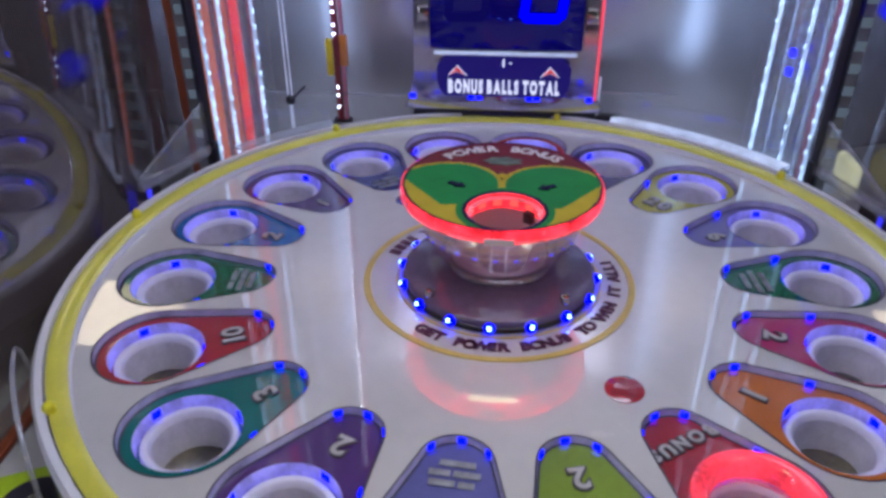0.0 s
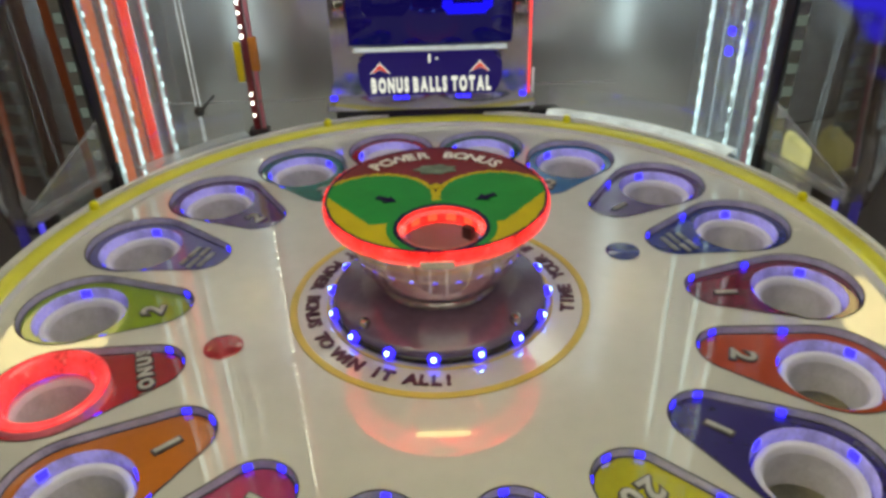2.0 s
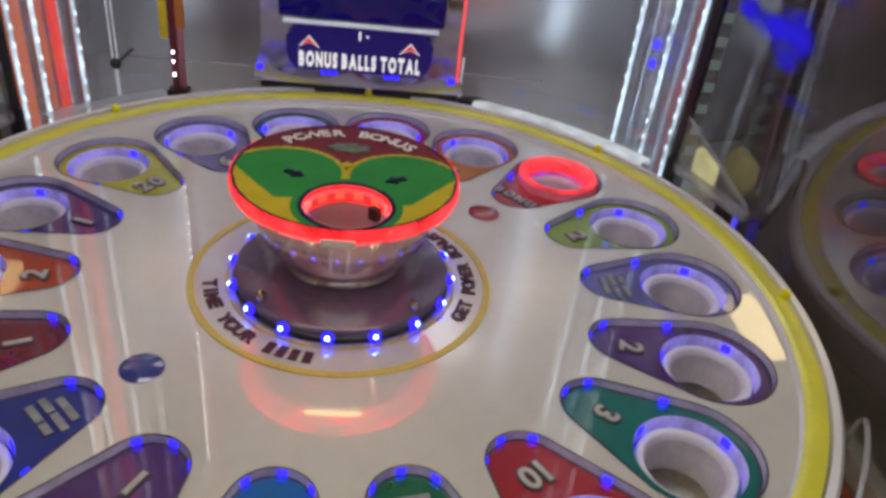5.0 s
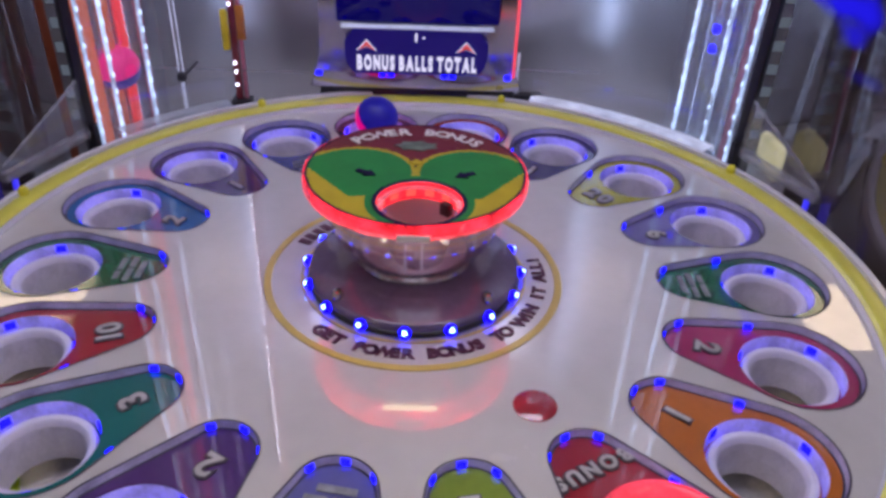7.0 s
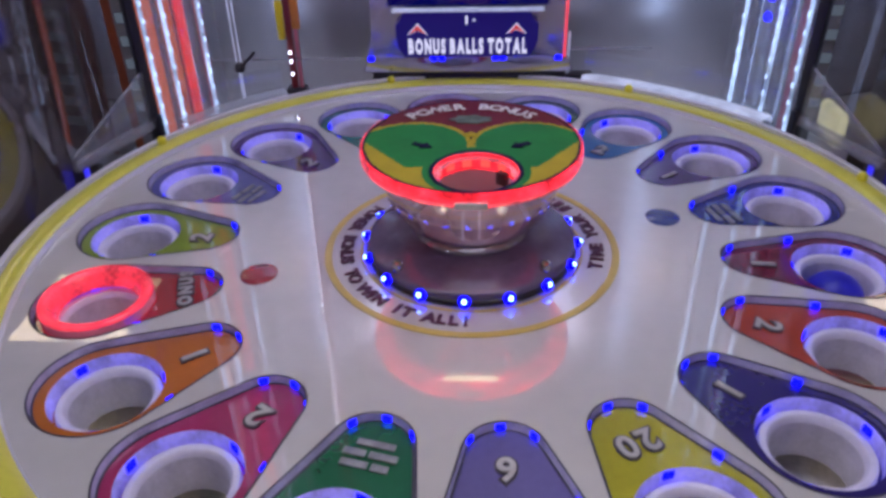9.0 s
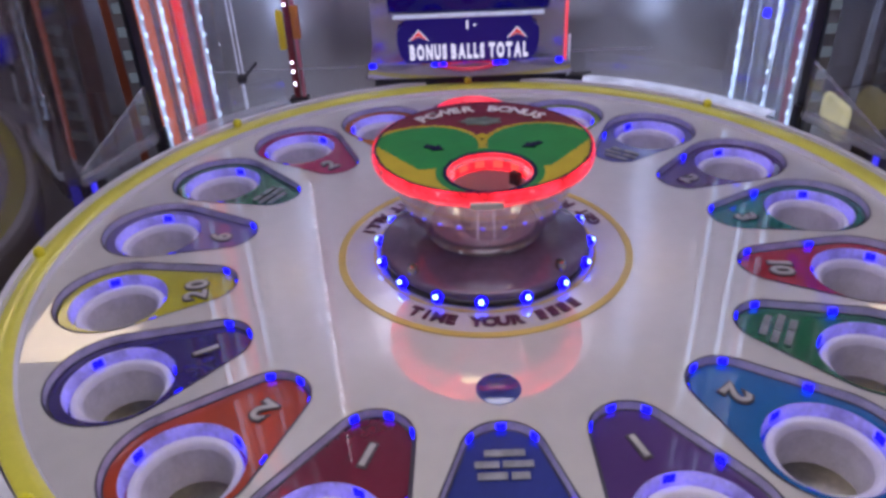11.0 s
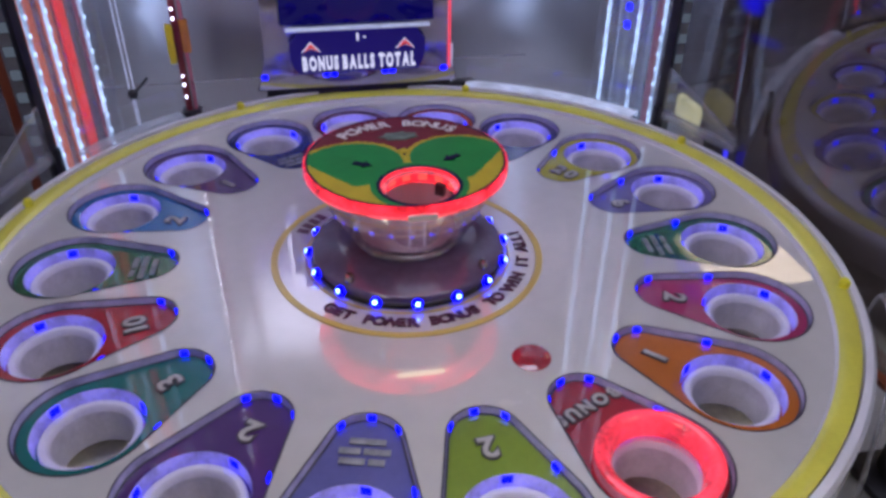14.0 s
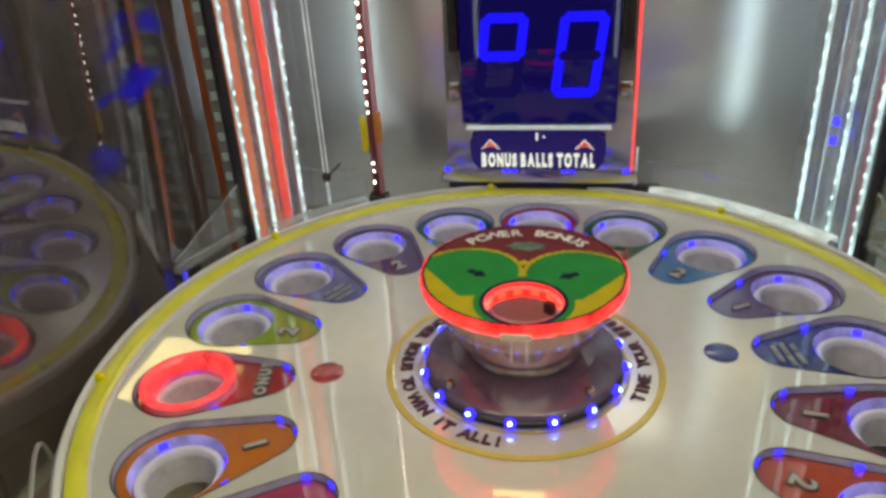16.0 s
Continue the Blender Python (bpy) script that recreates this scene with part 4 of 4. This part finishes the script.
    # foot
    slab("foot", -0.034, L + 0.012, -0.012, 0.05, M_GLOWEDGE, "clear base block", 0.835, 0.845, 0.002)
    slab("socket", -0.034, L + 0.012, -0.005, 0.045, M_BLACK, "", 0.80, 0.835, 0.002)
    return col


for s in (-1, 1):
    build_column(s)


def build_fin(s):
    f = thing("acrylic_fin", "clear triangular acrylic guard beside the turntable", "guard", "acrylic guards")
    a, b = Vector((s * 0.484, 0.318, 0)), Vector((s * 0.537, 0.172, 0))
    d = b - a
    yaw = math.degrees(math.atan2(d.y, d.x))
    L = d.length
    m = pose(a.x, a.y, 0, 0, 0, yaw)
    tri = prism([(0, 0.925), (L, 0.921), (L, 0.930), (0.0, 0.997)], -0.002, 0.002)
    o = part("sheet", tri, M_CLEAR, f, "clear sheet")
    o.matrix_local = m @ pose(0, 0, 0, 90, 0, 0)
    part("bottom_edge", new_box(0.0, L + 0.004, -0.006, 0.006, 0.910, 0.925, 0.003), M_EDGEDIM, f, "bright polished edge").matrix_local = m
    e = part("sloped_edge", new_box(0, math.hypot(L, 0.067), -0.0022, 0.0022, -0.0010, 0.0010), M_EDGEDIM, f)
    e.matrix_local = m @ pose(0, 0, 0.998, 0, math.degrees(math.atan2(0.067, L)), 0)
    part("bracket", new_box(-0.012, 0.0, -0.010, 0.010, 0.80, 0.93, 0.002), M_BLACK, f).matrix_local = m
    part("tip_stud", lathe([(0.004, 0.80), (0.004, 0.9095)], 14, center=(b.x - d.x * 0.08, b.y - d.y * 0.08)), M_BLUESTUD, f, "blue-lit stud under the tip")
    return f


for s in (-1, 1):
    build_fin(s)


def build_arc(a0, a1):
    g = thing("rear_guard", "clear curved acrylic guard behind the turntable", "guard", "rear guards")
    part("lip", lathe([(0.541, 0.904), (0.541, 0.910), (0.546, 0.914), (0.566, 0.915), (0.567, 0.904)], 30, a0, a1), M_GLOWEDGE if a0 < 90 else M_GUARD, g, "bright acrylic lip")
    part("wall", lathe([(0.563, 0.915), (0.565, 0.955)], 30, a0, a1), M_CLEAR, g)
    for a in (a0 + 4, a1 - 4):
        x, y = 0.556 * math.cos(radians(a)), 0.556 * math.sin(radians(a))
        part("stud", lathe([(0.005, 0.80), (0.005, 0.906)], 12, center=(x, y)), M_SCREW, g)
    return g


build_arc(37, 70)
build_arc(124, 143)


# ---- red lamp stick, hanging wire, deck parts ----
def build_stick():
    s = thing("red_light_stick", "thin red strip with white LEDs and a yellow tag", "light strip", at=(-0.300, 0.50, 0))
    part("strip", new_box(-0.007, 0.004, -0.004, 0.004, 0.905, 1.95, 0.001), M_MAROON, s, "dark red strip")
    part("edge", new_box(0.006, 0.012, -0.002, 0.006, 0.905, 1.95, 0.001), M_PINK, s, "pink acrylic edge")
    led = None
    for i in range(46):
        m = pose(-0.003, -0.005, 0.930 + i * 0.0185 + (0.003 if i % 2 else 0.0))
        if led is None:
            led = part("led", new_box(-0.0012, 0.0012, -0.001, 0.001, -0.0020, 0.0020, 0.0005), M_STICKLED, s, "white LED")
            led.matrix_local = m
        elif i not in (3, 4, 5, 6, 25):
            share(led, m, s)
    part("tag", prism([(-0.0055, 0), (-0.004, -0.004), (0.004, -0.004), (0.0055, 0), (0.0055, 0.055), (0.004, 0.060), (-0.004, 0.060), (-0.0055, 0.055)], -0.003, 0.003, 0.0008), M_TAG, s, "yellow plastic tag").matrix_local = pose(-0.012, -0.010, 0.995, 90, 0, 0)
    part("bracket", new_box(0.004, 0.018, -0.004, 0.004, 1.005, 1.06, 0.002), M_AMBER, s, "amber clip")
    part("base", new_box(-0.016, 0.018, -0.014, 0.014, 0.80, 0.905, 0.003), M_BLACK, s)
    return s


build_stick()


def build_wire():
    w = thing("hanging_wires", "two thin clear rods ending in a dark knob", "rods", at=(-0.380, 0.455, 0))
    for x in (-0.0035, 0.0035):
        part("rod", lathe([(0.0012, 0.965), (0.0012, 1.95)], 8, center=(x, 0)), M_GLOWEDGE, w)
    bm = bmesh.new()
    bmesh.ops.create_uvsphere(bm, u_segments=14, v_segments=10, radius=0.0085)
    part("knob", bm, M_BLACK, w, "dark knob").matrix_local = pose(0, 0, 0.955)
    part("lever", new_box(0, 0.032, -0.002, 0.002, -0.002, 0.002, 0.0006), M_BLACK, w).matrix_local = pose(0.004, 0, 0.958, 0, -42, 20)
    part("stem", lathe([(0.003, 0.80), (0.003, 0.948)], 10), M_GLOWEDGE, w)
    part("cross_rod", new_box(-0.13, 0.20, 0.028, 0.030, 0.958, 0.960, 0.0006), M_EDGEDIM, w, "thin clear cross rod")
    return w


build_wire()


def build_bracket():
    b = thing("clear_bracket", "thin clear rod bracket beside the silver panel", "bracket", at=(0.165, 0.535, 0))
    part("upright", new_box(-0.002, 0.002, -0.002, 0.002, 0.80, 0.985, 0.0008), M_GLOWEDGE, b)
    part("cross_rod", new_box(0.0, 0.14, -0.0015, 0.0015, 0.955, 0.958, 0.0006), M_EDGEDIM, b)
    part("clamp", new_box(-0.012, 0.045, -0.012, 0.012, 0.905, 0.915, 0.003), M_BLACK, b, "black clamp")
    return b


build_bracket()


def build_cream_glow():
    # added glowing block for a cream glow that has no known source
    b = thing("cream_glow_box", "small added box for the cream glow behind the clear fin", "light box", at=(0.524, 0.300, 0))
    part("case", new_box(-0.012, 0.012, -0.045, 0.045, 0.80, 0.900, 0.004), M_DECK, b)
    part("window", new_box(-0.009, 0.009, -0.034, 0.040, 0.900, 0.946, 0.010), M_CREAMDIM, b, "glowing cream block")
    return b


build_cream_glow()


def build_roller():
    r = thing("drive_roller", "black rubber roller on a lime green block", "roller", at=(-0.420, -0.360, 0.80))
    block = part("block", new_box(-0.115, 0.105, -0.125, 0.095, 0.0, 0.018, 0.004), M_LIME, r, "lime green mounting block")
    block.rotation_euler.z = 0.45
    part("side_rail", new_box(-0.058, -0.046, -0.125, 0.020, 0.0184, 0.023, 0.002), M_DKGREEN, r, "dark green rail").rotation_euler.z = 0.45
    part("plate", new_box(-0.044, 0.070, -0.052, 0.050, 0.0184, 0.0215, 0.002), M_LIMEDARK, r, "olive bearing plate").rotation_euler.z = 0.45
    part("wheel", lathe([(0.0, 0.056), (0.012, 0.056), (0.0125, 0.060), (0.031, 0.060), (0.035, 0.057), (0.036, 0.050), (0.035, 0.026), (0.030, 0.024), (0.0, 0.024)], 40), M_RUBBER, r, "black rubber wheel")
    part("cap", lathe([(0.0, 0.064), (0.009, 0.0635), (0.011, 0.060), (0.011, 0.056)], 24), M_SCREW, r, "steel axle cap")
    for x, y in ((-0.046, -0.026), (0.004, -0.066), (0.046, -0.050)):
        part("bolt", lathe([(0.0, 0.031), (0.006, 0.030), (0.0085, 0.026), (0.0085, 0.0186)], 14, center=(x, y)), M_SCREW, r)
    return r


build_roller()


def build_deck_bracket():
    b = thing("deck_bracket", "black bracket bolted to the white deck beside the turntable", "bracket", at=(0.462, -0.372, 0.80))
    part("base", new_box(-0.050, 0.060, -0.042, 0.040, 0.0006, 0.012, 0.003), M_BLACK, b)
    part("arm", new_box(-0.030, 0.050, -0.022, 0.020, 0.0125, 0.050, 0.006), M_BLACK, b, "raised black arm")
    for x in (-0.038, 0.052):
        part("bolt", lathe([(0.0, 0.020), (0.006, 0.019), (0.008, 0.016), (0.008, 0.0124)], 14, center=(x, -0.030)), M_SCREW, b)
    return b


build_deck_bracket()


def build_side_guard(s):
    g = thing("wire_guard", "bent clear rod guard beside the turntable edge", "guard", "wire guards")
    pts = [(158, 0.543, 0.80), (158, 0.545, 0.93), (152, 0.545, 0.935), (146, 0.545, 0.925), (140, 0.547, 0.90), (136, 0.55, 0.80)]
    cu = bpy.data.curves.new("rod", "CURVE")
    cu.dimensions, cu.bevel_depth, cu.bevel_resolution, cu.resolution_u = "3D", 0.0026, 3, 6
    sp = cu.splines.new("NURBS")
    sp.points.add(len(pts) - 1)
    for p, (a, r, z) in zip(sp.points, pts):
        p.co = (s * r * abs(math.cos(radians(a))), -r * math.sin(radians(a)), z, 1)
    sp.use_endpoint_u = True
    sp.order_u = 3
    tmp = new("rod", cu)
    me = bpy.data.meshes.new_from_object(tmp.evaluated_get(bpy.context.evaluated_depsgraph_get()))
    bpy.data.objects.remove(tmp)
    me.materials.clear()
    me.materials.append(M_EDGEDIM)
    ob = new("rod", me)
    ob.parent = g
    return g


for s in (-1, 1):
    build_side_guard(s)


# ---- balls ----
def build_ball(label):
    b = thing("ball", label, "ball", "game balls")
    top, bot = [], []
    for i in range(13):
        t = math.pi / 2 * i / 12
        top.append((0.034 * math.sin(t), 0.034 * math.cos(t)))
        bot.append((0.034 * math.cos(t), -0.034 * math.sin(t)))
    part("blue_half", lathe(top, 40), M_BALLBLUE, b, "blue half")
    part("magenta_half", lathe(bot, 40), M_BALLPINK, b, "magenta half")
    return b


ball = build_ball("two-tone blue and magenta ball riding in the maroon pocket")
next_ball = build_ball("two-tone magenta and blue ball rising behind the striped column")


# ---- what moves ----
def turn_at(t):
    return START + SPEED * t


def motions():
    steps = [i * 0.25 for i in range(65)]
    walk(turntable, [(t, pose(0, 0, ZD, 0, 0, turn_at(t))) for t in steps])
    # the ball waits in the loader above, drops at about 6 s, spins down into the maroon pocket and later falls through
    fall = [(0.0, 1.90), (5.75, 1.90), (5.9, 1.80), (6.0, 1.62), (6.1, 1.36), (6.2, 1.02), (6.3, 0.957), (6.4, 0.948), (6.5, 0.940), (6.75, 0.926), (7.0, 0.916), (7.25, 0.903), (7.5, 0.889),
            (7.75, 0.875), (8.0, 0.863), (8.25, 0.855), (8.5, 0.851), (8.75, 0.849), (9.0, 0.849), (13.85, 0.849), (13.95, 0.846), (14.05, 0.838), (14.1, 0.8345), (16.0, 0.8345)]
    spin = [(0.0, 0), (6.3, 20), (8.0, 30), (8.3, 190), (8.5, 340), (8.7, 500), (8.8, 550), (9.0, 700), (9.2, 720), (11.3, 720), (11.5, 880), (12.0, 900), (12.5, 1080), (16.0, 1080)]

    lean = [(0.0, 20), (6.4, 20), (6.9, 40), (7.8, 40), (8.4, 0), (16.0, 0)]

    def value(rows, t):
        for (t0, v0), (t1, v1) in zip(rows, rows[1:]):
            if t <= t1:
                return v0 + (v1 - v0) * (t - t0) / (t1 - t0)
        return rows[-1][1]

    rows = []
    for t in sorted({round(0.1 * i, 2) for i in range(57, 161)} | {0.0}):
        a = radians(160.8 + turn_at(min(max(t, 6.1), 14.0)))
        turn = Matrix.Rotation(radians(value(lean, t)), 4, "Y") @ Matrix.Rotation(radians(value(spin, t)), 4, "X")
        rows.append((t, Matrix.Translation((R_POCKET * math.cos(a), R_POCKET * math.sin(a), value(fall, t))) @ turn))
    walk(ball, rows)
    # the next ball shows low in the red-striped column for a while
    lift = [(0.0, 1.85), (5.9, 1.85), (6.4, 0.994), (7.2, 0.984), (8.0, 0.997), (8.3, 1.01), (8.8, 1.25), (9.4, 1.85), (16.0, 1.85)]
    walk(next_ball, [(t, pose(-0.462, 0.412, z, 200 if z < 1.5 else 180, 0, 0)) for t, z in lift])


motions()
